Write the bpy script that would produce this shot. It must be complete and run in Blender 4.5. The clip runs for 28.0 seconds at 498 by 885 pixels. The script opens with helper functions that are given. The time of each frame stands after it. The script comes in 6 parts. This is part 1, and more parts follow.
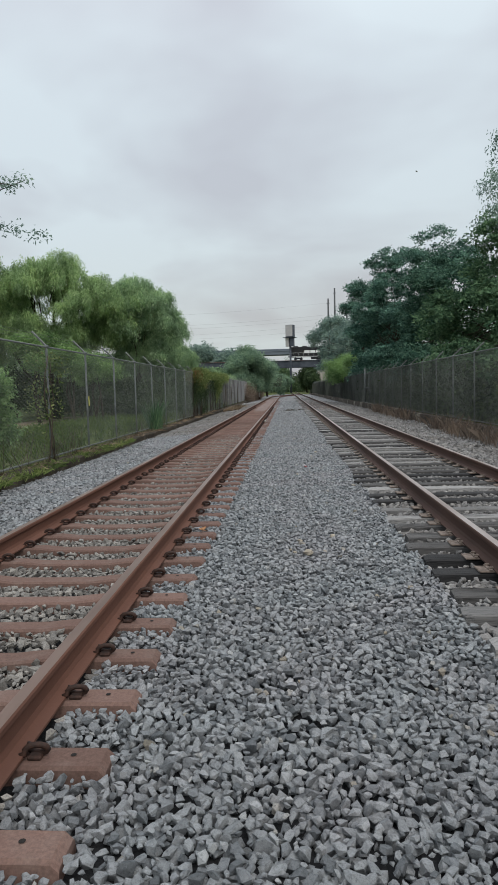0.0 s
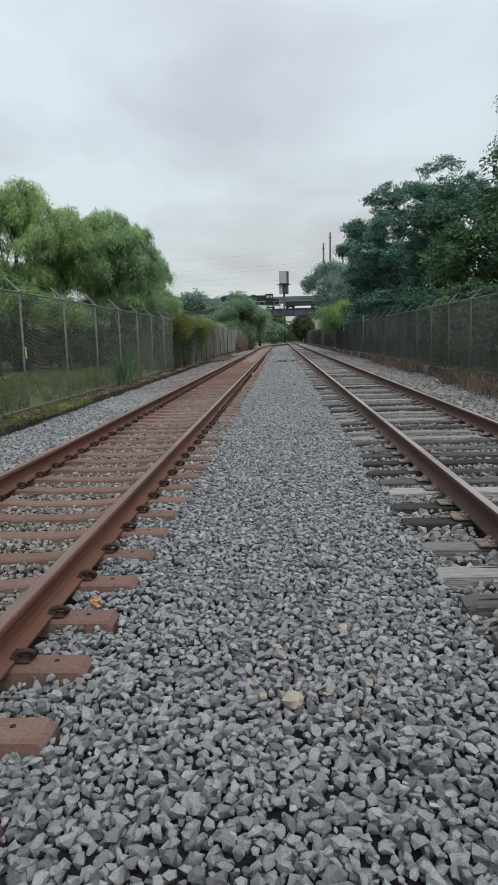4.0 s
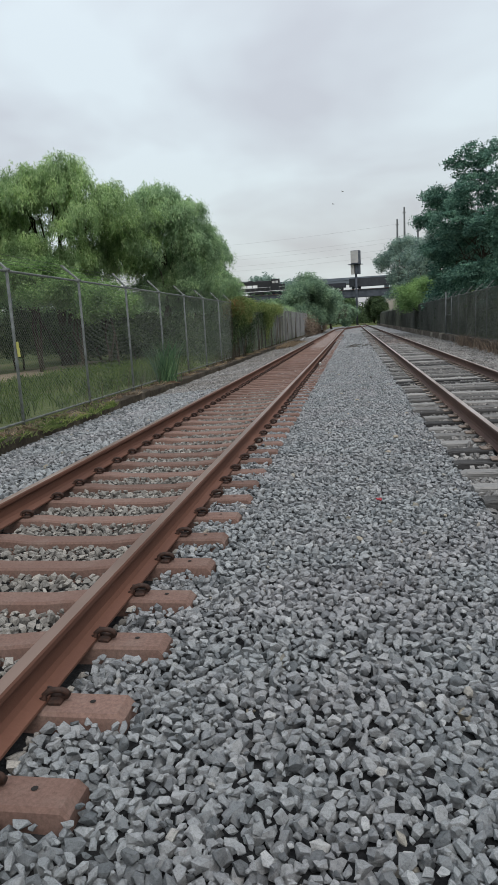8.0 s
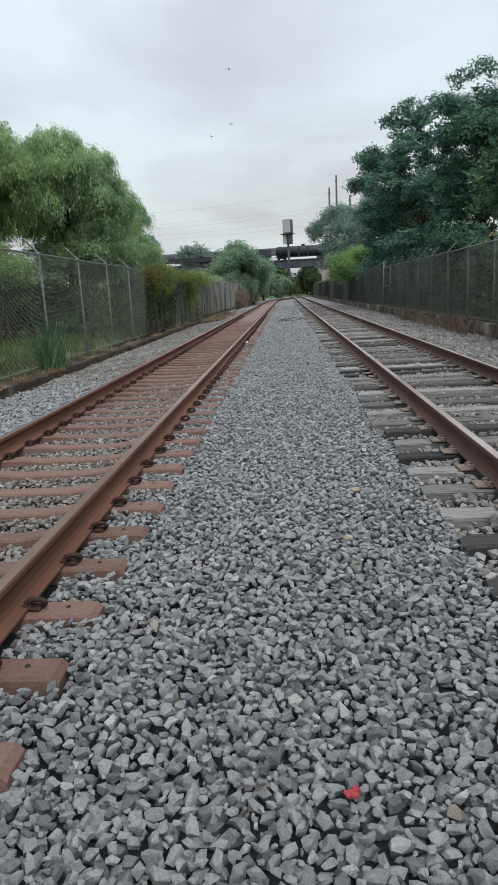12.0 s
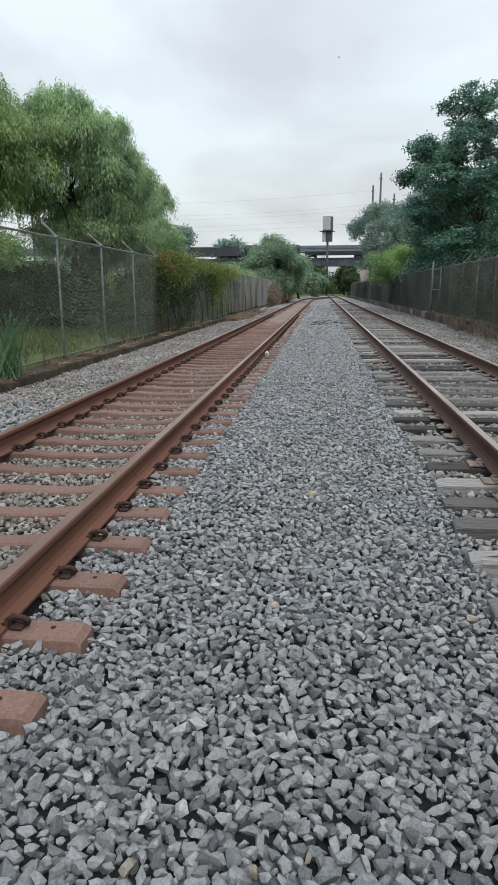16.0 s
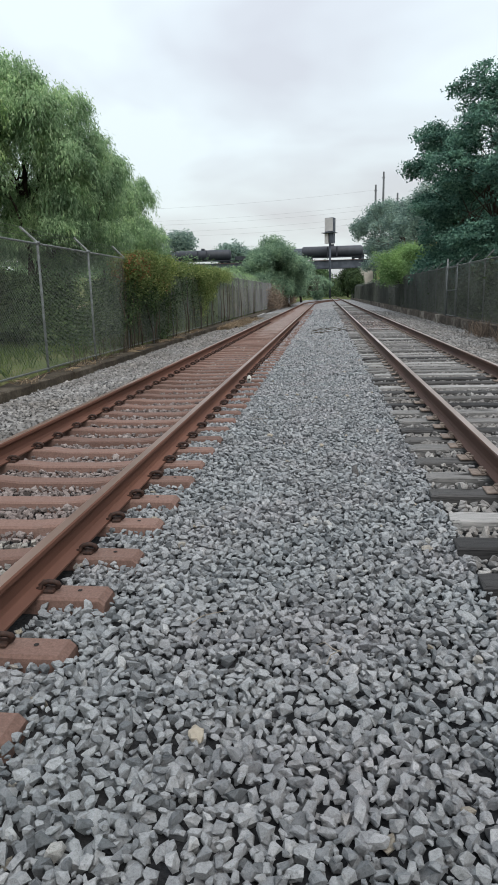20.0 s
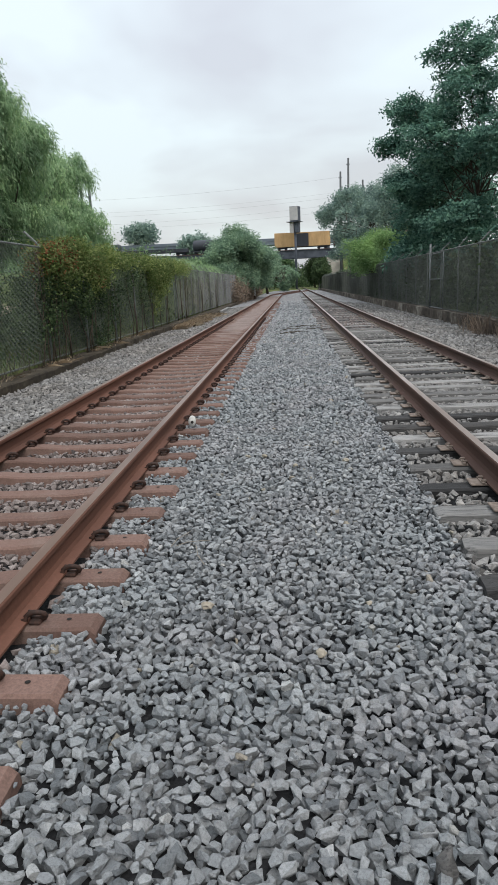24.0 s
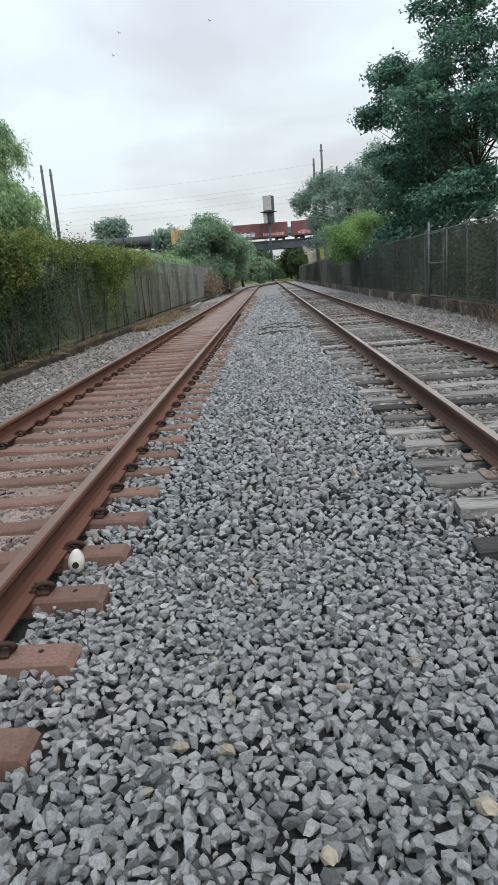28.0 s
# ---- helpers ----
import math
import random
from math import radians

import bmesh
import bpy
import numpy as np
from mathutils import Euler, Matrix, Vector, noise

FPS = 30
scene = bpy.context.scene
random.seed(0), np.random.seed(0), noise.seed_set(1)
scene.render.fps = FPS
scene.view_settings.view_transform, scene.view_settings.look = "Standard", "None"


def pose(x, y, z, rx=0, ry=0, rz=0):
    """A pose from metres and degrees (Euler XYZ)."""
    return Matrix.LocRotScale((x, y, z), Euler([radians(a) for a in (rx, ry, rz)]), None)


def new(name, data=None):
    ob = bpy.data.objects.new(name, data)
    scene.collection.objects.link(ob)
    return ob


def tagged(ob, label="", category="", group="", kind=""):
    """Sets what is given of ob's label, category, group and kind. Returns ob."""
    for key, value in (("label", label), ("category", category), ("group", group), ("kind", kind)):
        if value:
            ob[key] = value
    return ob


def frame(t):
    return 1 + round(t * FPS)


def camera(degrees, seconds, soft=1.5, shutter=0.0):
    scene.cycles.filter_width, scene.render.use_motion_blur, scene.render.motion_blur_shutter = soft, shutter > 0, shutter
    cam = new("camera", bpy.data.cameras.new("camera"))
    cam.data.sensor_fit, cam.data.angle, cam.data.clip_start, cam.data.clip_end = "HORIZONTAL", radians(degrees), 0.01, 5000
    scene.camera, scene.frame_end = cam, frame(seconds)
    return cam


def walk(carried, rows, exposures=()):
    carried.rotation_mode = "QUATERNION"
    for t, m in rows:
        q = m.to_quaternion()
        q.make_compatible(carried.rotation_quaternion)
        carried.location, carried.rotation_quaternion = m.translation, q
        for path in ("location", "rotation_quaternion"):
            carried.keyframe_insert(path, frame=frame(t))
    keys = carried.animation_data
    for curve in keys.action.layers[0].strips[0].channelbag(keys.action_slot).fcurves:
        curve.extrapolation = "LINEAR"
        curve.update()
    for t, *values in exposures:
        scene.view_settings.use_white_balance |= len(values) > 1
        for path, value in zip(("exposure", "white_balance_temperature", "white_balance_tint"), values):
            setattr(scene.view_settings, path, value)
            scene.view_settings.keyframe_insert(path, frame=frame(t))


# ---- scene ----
cam = camera(40.71, 28.0, soft=1.5)

# seconds, x, y, z, yaw, pitch, roll of the carried camera
PATH = [
    (0.0, 1.958, 6.747, 1.521, 3.20, -4.53, 1.47),
    (0.5, 1.948, 7.185, 1.525, 3.54, -4.55, 0.97),
    (1.0, 1.902, 7.628, 1.536, 3.40, -4.73, 0.29),
    (1.5, 1.979, 8.073, 1.537, 3.13, -4.74, 0.23),
    (2.0, 1.964, 8.513, 1.508, 3.00, -5.18, 0.78),
    (2.5, 2.021, 8.973, 1.507, 2.71, -6.52, 1.26),
    (4.5, 2.113, 10.798, 1.487, 2.68, -9.16, 1.58),
    (5.0, 2.118, 11.306, 1.487, 2.53, -9.52, 1.45),
    (5.5, 2.116, 11.829, 1.492, 4.85, -9.75, 2.12),
    (6.0, 2.087, 12.339, 1.488, 7.40, -9.90, 2.37),
    (6.5, 2.096, 12.803, 1.459, 8.24, -10.11, 2.38),
    (7.0, 2.019, 13.280, 1.460, 8.72, -10.12, 2.66),
    (7.5, 2.032, 13.723, 1.466, 8.68, -9.98, 2.91),
    (8.0, 2.118, 14.150, 1.489, 8.68, -9.88, 3.21),
    (8.5, 2.135, 14.603, 1.483, 8.43, -9.83, 3.32),
    (9.0, 2.223, 15.077, 1.480, 6.43, -9.96, 2.69),
    (9.5, 2.189, 15.559, 1.461, 6.74, -10.36, 2.63),
    (10.0, 2.170, 16.022, 1.462, 6.55, -10.49, 2.27),
    (10.5, 2.156, 16.439, 1.471, 6.51, -10.54, 2.10),
    (11.0, 2.103, 16.928, 1.470, 6.12, -10.57, 2.64),
    (11.5, 2.153, 17.428, 1.471, 3.48, -11.42, 2.80),
    (13.5, 2.155, 19.475, 1.457, 2.75, -14.61, 3.36),
    (14.0, 2.129, 20.008, 1.467, 5.09, -13.87, 4.09),
    (14.5, 2.143, 20.568, 1.479, 5.75, -13.51, 4.77),
    (15.0, 2.159, 21.131, 1.489, 5.17, -13.48, 3.35),
    (15.5, 2.142, 21.653, 1.472, 6.03, -13.27, 3.21),
    (16.0, 2.199, 22.140, 1.477, 6.09, -12.78, 0.33),
    (16.5, 2.160, 22.567, 1.467, 7.05, -11.25, 0.91),
    (17.0, 2.167, 23.041, 1.474, 5.48, -10.91, 1.10),
    (17.5, 2.222, 23.513, 1.501, 5.02, -10.85, 1.02),
    (18.0, 2.242, 24.040, 1.517, 4.13, -11.41, 1.82),
    (18.5, 2.311, 24.556, 1.515, 4.77, -11.87, -1.57),
    (19.0, 2.295, 25.064, 1.481, 7.16, -12.32, 1.42),
    (19.5, 2.327, 25.578, 1.492, 6.60, -12.41, 1.68),
    (20.0, 2.289, 26.058, 1.487, 6.40, -12.42, 1.47),
    (20.5, 2.247, 26.568, 1.475, 6.32, -12.56, 1.19),
    (21.0, 2.273, 27.064, 1.492, 5.83, -12.37, 2.27),
    (21.5, 2.229, 27.581, 1.510, 5.69, -12.61, 3.53),
    (23.5, 2.197, 29.544, 1.554, 4.38, -13.01, 2.88),
    (24.0, 2.159, 30.081, 1.561, 3.59, -13.21, 2.55),
    (24.5, 2.210, 30.593, 1.556, 4.38, -13.08, 3.12),
    (25.0, 2.157, 31.088, 1.525, 4.15, -13.04, 3.57),
    (25.5, 2.160, 31.621, 1.535, 3.55, -13.04, 3.85),
    (26.0, 2.104, 32.125, 1.545, 3.51, -12.74, 3.60),
    (26.5, 2.084, 32.684, 1.563, 3.69, -12.60, 3.53),
    (27.0, 2.126, 33.222, 1.561, 2.63, -13.35, 1.77),
    (27.5, 2.039, 33.800, 1.504, 3.10, -13.91, 1.51),
    (28.0, 2.082, 34.363, 1.464, 1.58, -13.87, 4.31),
]
walk(cam, [(t, pose(x, y, z, 90 + pitch, roll, yaw)) for t, x, y, z, yaw, pitch, roll in PATH],
     exposures=[(0.0, -0.11), (2.5, -0.14), (5.0, 0.03), (7.0, 0.02), (11.0, 0.05), (14.0, 0.22), (15.0, 0.18), (16.0, 0.23), (17.0, 0.20), (18.0, 0.36), (19.0, 0.35),
                (20.0, 0.29), (21.0, 0.23), (24.0, 0.27), (25.0, 0.33), (27.0, 0.32), (28.0, 0.30)])

# ---- sky and light: an overcast day ----
SUN_UP, SUN_TURN = 52.0, 150.0
world = bpy.data.worlds.new("overcast_sky")
scene.world = world
world.use_nodes = True


def build_sky():
    nt = world.node_tree
    nt.nodes.clear()
    out = nt.nodes.new("ShaderNodeOutputWorld")
    sky = nt.nodes.new("ShaderNodeTexSky")
    sky.sky_type, sky.sun_disc = "NISHITA", False
    sky.sun_elevation, sky.sun_rotation = radians(SUN_UP), radians(SUN_TURN)
    sky.air_density, sky.dust_density = 1.5, 4.0
    b1 = nt.nodes.new("ShaderNodeBackground")
    b1.inputs["Strength"].default_value = 0.035
    nt.links.new(sky.outputs["Color"], b1.inputs["Color"])
    # the cloud deck: broad soft patches, flattened towards the horizon
    tc = nt.nodes.new("ShaderNodeTexCoord")
    sep = nt.nodes.new("ShaderNodeSeparateXYZ")
    nt.links.new(tc.outputs["Generated"], sep.inputs[0])
    zz = nt.nodes.new("ShaderNodeMath")
    zz.operation = "MAXIMUM"
    zz.inputs[1].default_value = 0.0
    nt.links.new(sep.outputs["Z"], zz.inputs[0])
    add = nt.nodes.new("ShaderNodeMath")
    add.inputs[1].default_value = 0.22
    nt.links.new(zz.outputs[0], add.inputs[0])
    comb = nt.nodes.new("ShaderNodeCombineXYZ")
    for k, a in enumerate("XY"):
        d = nt.nodes.new("ShaderNodeMath")
        d.operation = "DIVIDE"
        nt.links.new(sep.outputs[a], d.inputs[0])
        nt.links.new(add.outputs[0], d.inputs[1])
        nt.links.new(d.outputs[0], comb.inputs[k])
    n1 = nt.nodes.new("ShaderNodeTexNoise")
    n1.inputs["Scale"].default_value = 1.15
    n1.inputs["Detail"].default_value = 4.0
    n1.inputs["Roughness"].default_value = 0.5
    n1.inputs["Distortion"].default_value = 0.25
    drift = nt.nodes.new("ShaderNodeMapping")
    drift.inputs["Location"].default_value = (3.7, 1.3, 0.0)
    nt.links.new(comb.outputs[0], drift.inputs["Vector"])
    nt.links.new(drift.outputs[0], n1.inputs["Vector"])
    ramp = nt.nodes.new("ShaderNodeValToRGB")
    cr = ramp.color_ramp
    cr.elements[0].position, cr.elements[0].color = 0.38, (0.50, 0.512, 0.548, 1)
    cr.elements[1].position, cr.elements[1].color = 0.60, (0.64, 0.706, 0.736, 1)
    nt.links.new(n1.outputs["Fac"], ramp.inputs["Fac"])
    # an overcast sky is brighter towards the zenith
    up = nt.nodes.new("ShaderNodeFloatCurve")
    crv = up.mapping.curves[0]
    crv.points[0].location, crv.points[1].location = (0.0, 0.325), (1.0, 0.96)
    for q in ((0.22, 0.37), (0.47, 0.445), (0.72, 0.75)):
        crv.points.new(*q)
    up.mapping.update()
    nt.links.new(zz.outputs[0], up.inputs["Value"])
    mul = nt.nodes.new("ShaderNodeMath")
    mul.operation = "MULTIPLY"
    mul.inputs[1].default_value = 2.6
    nt.links.new(up.outputs[0], mul.inputs[0])
    b2 = nt.nodes.new("ShaderNodeBackground")
    nt.links.new(ramp.outputs["Color"], b2.inputs["Color"])
    nt.links.new(mul.outputs[0], b2.inputs["Strength"])
    both = nt.nodes.new("ShaderNodeAddShader")
    nt.links.new(b1.outputs[0], both.inputs[0])
    nt.links.new(b2.outputs[0], both.inputs[1])
    nt.links.new(both.outputs[0], out.inputs["Surface"])


build_sky()
sun = new("sun", bpy.data.lights.new("sun", "SUN"))
sun.data.energy, sun.data.angle, sun.data.color = 1.45, radians(40), (1.0, 0.97, 0.93)
sun.matrix_world = pose(0, 0, 40, 90 - SUN_UP, 0, 180 - SUN_TURN)

# ---- materials ----


class Mat:
    """A node material in steps: noise, mixes, bump."""

    def __init__(self, name, rough=0.8, metal=0.0, spec=0.4):
        self.m = bpy.data.materials.new(name)
        self.m.use_nodes = True
        self.t = self.m.node_tree
        self.b = self.t.nodes["Principled BSDF"]
        self.b.inputs["Roughness"].default_value = rough
        self.b.inputs["Metallic"].default_value = metal
        self.b.inputs["Specular IOR Level"].default_value = spec
        self.co = self.t.nodes.new("ShaderNodeTexCoord")

    def noise(self, scale, detail=4.0, rough=0.55, stretch=None, space="Object"):
        n = self.t.nodes.new("ShaderNodeTexNoise")
        n.inputs["Scale"].default_value, n.inputs["Detail"].default_value, n.inputs["Roughness"].default_value = scale, detail, rough
        src = self.t.nodes.new("ShaderNodeNewGeometry").outputs["Position"] if space == "World" else self.co.outputs[space]
        if stretch:
            mp = self.t.nodes.new("ShaderNodeMapping")
            mp.inputs["Scale"].default_value = stretch
            self.t.links.new(src, mp.inputs["Vector"])
            src = mp.outputs[0]
        self.t.links.new(src, n.inputs["Vector"])
        return n.outputs["Fac"]

    def ramp(self, fac, stops):
        r = self.t.nodes.new("ShaderNodeValToRGB")
        e = r.color_ramp.elements
        while len(e) < len(stops):
            e.new(0.5)
        for k, (p, c) in enumerate(stops):
            e[k].position, e[k].color = p, (*c, 1)
        self.t.links.new(fac, r.inputs["Fac"])
        return r.outputs["Color"]

    def mix(self, fac, a, b, mode="MIX"):
        n = self.t.nodes.new("ShaderNodeMix")
        n.data_type, n.blend_type = "RGBA", mode
        for sock, val in ((n.inputs[0], fac), (n.inputs[6], a), (n.inputs[7], b)):
            if isinstance(val, (int, float)):
                sock.default_value = val
            elif isinstance(val, tuple):
                sock.default_value = (*val, 1)
            else:
                self.t.links.new(val, sock)
        return n.outputs[2]

    def island(self):
        return self.t.nodes.new("ShaderNodeNewGeometry").outputs["Random Per Island"]

    def each(self):
        return self.t.nodes.new("ShaderNodeObjectInfo").outputs["Random"]

    def color(self, c):
        if isinstance(c, tuple):
            self.b.inputs["Base Color"].default_value = (*c, 1)
        else:
            self.t.links.new(c, self.b.inputs["Base Color"])
        return self

    def bump(self, fac, strength=0.3, dist=0.01):
        n = self.t.nodes.new("ShaderNodeBump")
        n.inputs["Strength"].default_value, n.inputs["Distance"].default_value = strength, dist
        self.t.links.new(fac, n.inputs["Height"])
        self.t.links.new(n.outputs[0], self.b.inputs["Normal"])
        return self

    def leafy(self, amount=0.35):
        """Lets some daylight through a leaf."""
        tr = self.t.nodes.new("ShaderNodeBsdfTranslucent")
        link = self.b.inputs["Base Color"].links
        if link:
            self.t.links.new(link[0].from_socket, tr.inputs["Color"])
        mx = self.t.nodes.new("ShaderNodeMixShader")
        mx.inputs[0].default_value = amount
        out = self.t.nodes["Material Output"]
        self.t.links.new(self.b.outputs[0], mx.inputs[1])
        self.t.links.new(tr.outputs[0], mx.inputs[2])
        self.t.links.new(mx.outputs[0], out.inputs["Surface"])
        return self


def grain_of(a):
    """Long dark and pale streaks of weathered wood."""
    return a.ramp(a.noise(9, 5, 0.65, stretch=(0.6, 14, 9)), [(0.3, (0.35, 0.35, 0.35)), (0.5, (1, 1, 1)), (0.75, (1.35, 1.33, 1.3))])


def make_materials():
    M = {}
    a = Mat("crushed_granite", 0.92, spec=0.15)
    grey = a.ramp(a.island(), [(0.0, (0.105, 0.112, 0.118)), (0.2, (0.18, 0.188, 0.196)), (0.45, (0.228, 0.236, 0.243)), (0.85, (0.268, 0.276, 0.282)), (0.97, (0.30, 0.307, 0.313)), (0.99, (0.37, 0.375, 0.375)), (0.997, (0.24, 0.22, 0.185)), (1.0, (0.26, 0.23, 0.18))])
    speck = a.ramp(a.noise(170, 4, 0.8), [(0.28, (0.6, 0.6, 0.61)), (0.45, (0.94, 0.94, 0.94)), (0.6, (1.03, 1.03, 1.03)), (0.76, (1.28, 1.28, 1.27))])
    blot = a.ramp(a.noise(75, 6, 0.75), [(0.33, (0.6, 0.61, 0.62)), (0.46, (0.94, 0.94, 0.94)), (0.68, (1.16, 1.155, 1.15))])
    cast = a.ramp(a.noise(1.1, 3, 0.5), [(0.38, (0.99, 1.015, 1.02)), (0.52, (1.0, 1.0, 1.0)), (0.66, (1.018, 0.994, 1.0))])
    c = a.mix(1.0, a.mix(1.0, grey, speck, "MULTIPLY"), blot, "MULTIPLY")
    a.color(a.mix(1.0, c, cast, "MULTIPLY")).bump(a.noise(62, 6, 0.72), 1.0, 0.011)
    M["stone"] = a.m
    a = Mat("rust_dusted_granite", 0.92, spec=0.2)
    grey = a.ramp(a.island(), [(0.0, (0.10, 0.094, 0.087)), (0.4, (0.165, 0.157, 0.146)), (0.85, (0.218, 0.207, 0.191)), (1.0, (0.28, 0.264, 0.24))])
    a.color(a.mix(1.0, grey, a.ramp(a.noise(120, 4, 0.75), [(0.3, (0.5, 0.5, 0.5)), (0.5, (1, 1, 1)), (0.72, (1.4, 1.36, 1.3))]), "MULTIPLY")).bump(a.noise(75, 5, 0.65), 0.7, 0.006)
    M["stone_rusty"] = a.m
    a = Mat("brown_dusted_stone", 0.92, spec=0.2)
    c = a.ramp(a.island(), [(0.0, (0.095, 0.08, 0.076)), (0.5, (0.16, 0.133, 0.126)), (1.0, (0.23, 0.20, 0.19))])
    a.color(a.mix(1.0, c, a.ramp(a.noise(70, 4, 0.7), [(0.3, (0.6, 0.6, 0.6)), (0.7, (1.3, 1.28, 1.26))]), "MULTIPLY")).bump(a.noise(60, 5, 0.65), 0.7, 0.006)
    M["stone_brown"] = a.m
    a = Mat("dust_dulled_granite", 0.93, spec=0.15)
    c = a.ramp(a.island(), [(0.0, (0.115, 0.113, 0.112)), (0.3, (0.17, 0.166, 0.163)), (0.8, (0.216, 0.211, 0.206)), (1.0, (0.29, 0.282, 0.27))])
    c = a.mix(1.0, c, a.ramp(a.noise(90, 4, 0.75), [(0.3, (0.6, 0.6, 0.6)), (0.5, (1, 1, 1)), (0.72, (1.25, 1.24, 1.22))]), "MULTIPLY")
    c = a.mix(1.0, c, a.ramp(a.noise(0.7, 4, 0.6), [(0.36, (0.86, 0.83, 0.8)), (0.6, (1.06, 1.06, 1.06))]), "MULTIPLY")
    a.color(c).bump(a.noise(66, 5, 0.7), 0.9, 0.008)
    M["stone_dull"] = a.m
    a = Mat("ballast_fines", 0.95, spec=0.15)
    big = a.ramp(a.noise(2.2, 5, 0.7), [(0.35, (0.20, 0.20, 0.206)), (0.65, (0.32, 0.316, 0.315))])
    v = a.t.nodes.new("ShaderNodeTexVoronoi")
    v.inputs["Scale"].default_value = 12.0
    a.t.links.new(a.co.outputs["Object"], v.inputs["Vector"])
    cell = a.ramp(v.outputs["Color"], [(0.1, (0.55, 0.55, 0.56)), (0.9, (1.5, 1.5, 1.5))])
    # rims of the cells darkened: shaded gaps between stones, painted on a flat sheet
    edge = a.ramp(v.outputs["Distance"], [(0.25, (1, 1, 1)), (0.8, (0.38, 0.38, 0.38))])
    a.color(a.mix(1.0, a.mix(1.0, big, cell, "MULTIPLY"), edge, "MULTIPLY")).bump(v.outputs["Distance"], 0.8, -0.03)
    M["fines"] = a.m
    a = Mat("rust_red_dirt", 0.95, spec=0.15)
    a.color(a.mix(1.0, a.ramp(a.noise(1.2, 4), [(0.3, (0.165, 0.126, 0.113)), (0.7, (0.26, 0.202, 0.182))]), a.ramp(a.noise(45, 4, 0.7), [(0.35, (0.55, 0.55, 0.55)), (0.7, (1.35, 1.35, 1.35))]), "MULTIPLY")).bump(a.noise(40, 5), 0.7, 0.02)
    M["red_dirt"] = a.m
    a = Mat("rusty_rail_side", 0.8, 0.15)
    a.color(a.mix(a.noise(30, 5, 0.7), (0.098, 0.041, 0.026), a.ramp(a.noise(3, 4, stretch=(1, 0.15, 1)), [(0.35, (0.072, 0.033, 0.023)), (0.7, (0.185, 0.083, 0.054))]))).bump(a.noise(120, 4), 0.35, 0.002)
    M["rail"] = a.m
    a = Mat("worn_rail_top", 0.38, 0.4)
    a.color(a.ramp(a.noise(4, 4, stretch=(1, 0.12, 1)), [(0.35, (0.13, 0.08, 0.06)), (0.6, (0.20, 0.135, 0.108)), (0.75, (0.29, 0.225, 0.195))])).bump(a.noise(90, 3), 0.1, 0.001)
    M["rail_top"] = a.m
    a = Mat("polished_rail_top", 0.42, 0.45)
    a.color(a.ramp(a.noise(4, 4, stretch=(1, 0.12, 1)), [(0.35, (0.24, 0.19, 0.165)), (0.6, (0.36, 0.31, 0.285)), (0.75, (0.46, 0.42, 0.40))])).bump(a.noise(90, 3), 0.1, 0.001)
    M["rail_top_pale"] = a.m
    a = Mat("dark_weathered_zinc", 0.7, 0.35)
    a.color(a.ramp(a.noise(6, 4), [(0.35, (0.10, 0.11, 0.11)), (0.7, (0.19, 0.205, 0.205))]))
    M["post_zinc"] = a.m
    a = Mat("rust_stained_concrete", 0.9, spec=0.2)
    base = a.mix(a.each(), (0.114, 0.07, 0.057), (0.172, 0.108, 0.089))
    base = a.mix(a.ramp(a.noise(5, 4, space="World"), [(0.5, (0, 0, 0)), (0.8, (0.55, 0.55, 0.55))]), base, (0.18, 0.138, 0.118))
    a.color(a.mix(1.0, base, a.ramp(a.noise(60, 4, 0.7, space="World"), [(0.3, (0.72, 0.72, 0.72)), (0.7, (1.2, 1.2, 1.2))]), "MULTIPLY")).bump(a.noise(80, 4), 0.3, 0.003)
    M["tie_concrete"] = a.m
    a = Mat("dark_rusted_clip", 0.75, 0.3)
    a.color(a.ramp(a.noise(40, 3), [(0.3, (0.018, 0.012, 0.010)), (0.75, (0.062, 0.03, 0.021))]))
    M["clip"] = a.m
    a = Mat("tie_hole", 1.0)
    M["hole"] = a.color((0.012, 0.01, 0.009)).m
    a = Mat("weathered_tie_wood", 0.92, spec=0.15)
    tone = a.ramp(a.each(), [(0.0, (0.05, 0.048, 0.047)), (0.35, (0.115, 0.112, 0.11)), (0.65, (0.185, 0.182, 0.178)), (1.0, (0.29, 0.285, 0.278))])
    a.color(a.mix(1.0, tone, grain_of(a), "MULTIPLY")).bump(a.noise(9, 5, 0.65, stretch=(0.6, 14, 9)), 0.8, 0.01)
    M["tie_wood"] = a.m
    a = Mat("tarred_tie_wood", 0.85, spec=0.25)
    tone = a.ramp(a.each(), [(0.0, (0.02, 0.02, 0.021)), (0.6, (0.045, 0.044, 0.044)), (1.0, (0.10, 0.098, 0.096))])
    a.color(a.mix(1.0, tone, grain_of(a), "MULTIPLY")).bump(a.noise(9, 5, 0.65, stretch=(0.6, 14, 9)), 0.8, 0.01)
    M["tie_wood_dark"] = a.m
    a = Mat("rusted_tie_plate", 0.85, 0.2)
    a.color(a.ramp(a.noise(25, 4, space="World"), [(0.3, (0.09, 0.068, 0.056)), (0.7, (0.23, 0.185, 0.155))])).bump(a.noise(60, 3), 0.3, 0.003)
    M["tie_plate"] = a.m
    a = Mat("galvanised_steel", 0.6, 0.5)
    a.color(a.ramp(a.noise(6, 4), [(0.35, (0.115, 0.125, 0.12)), (0.7, (0.215, 0.23, 0.22))]))
    M["galvanised"] = a.m
    a = Mat("dulled_chain_link", 0.75, 0.3)
    a.color(a.ramp(a.noise(0.5, 3), [(0.35, (0.095, 0.11, 0.095)), (0.7, (0.15, 0.168, 0.148))]))
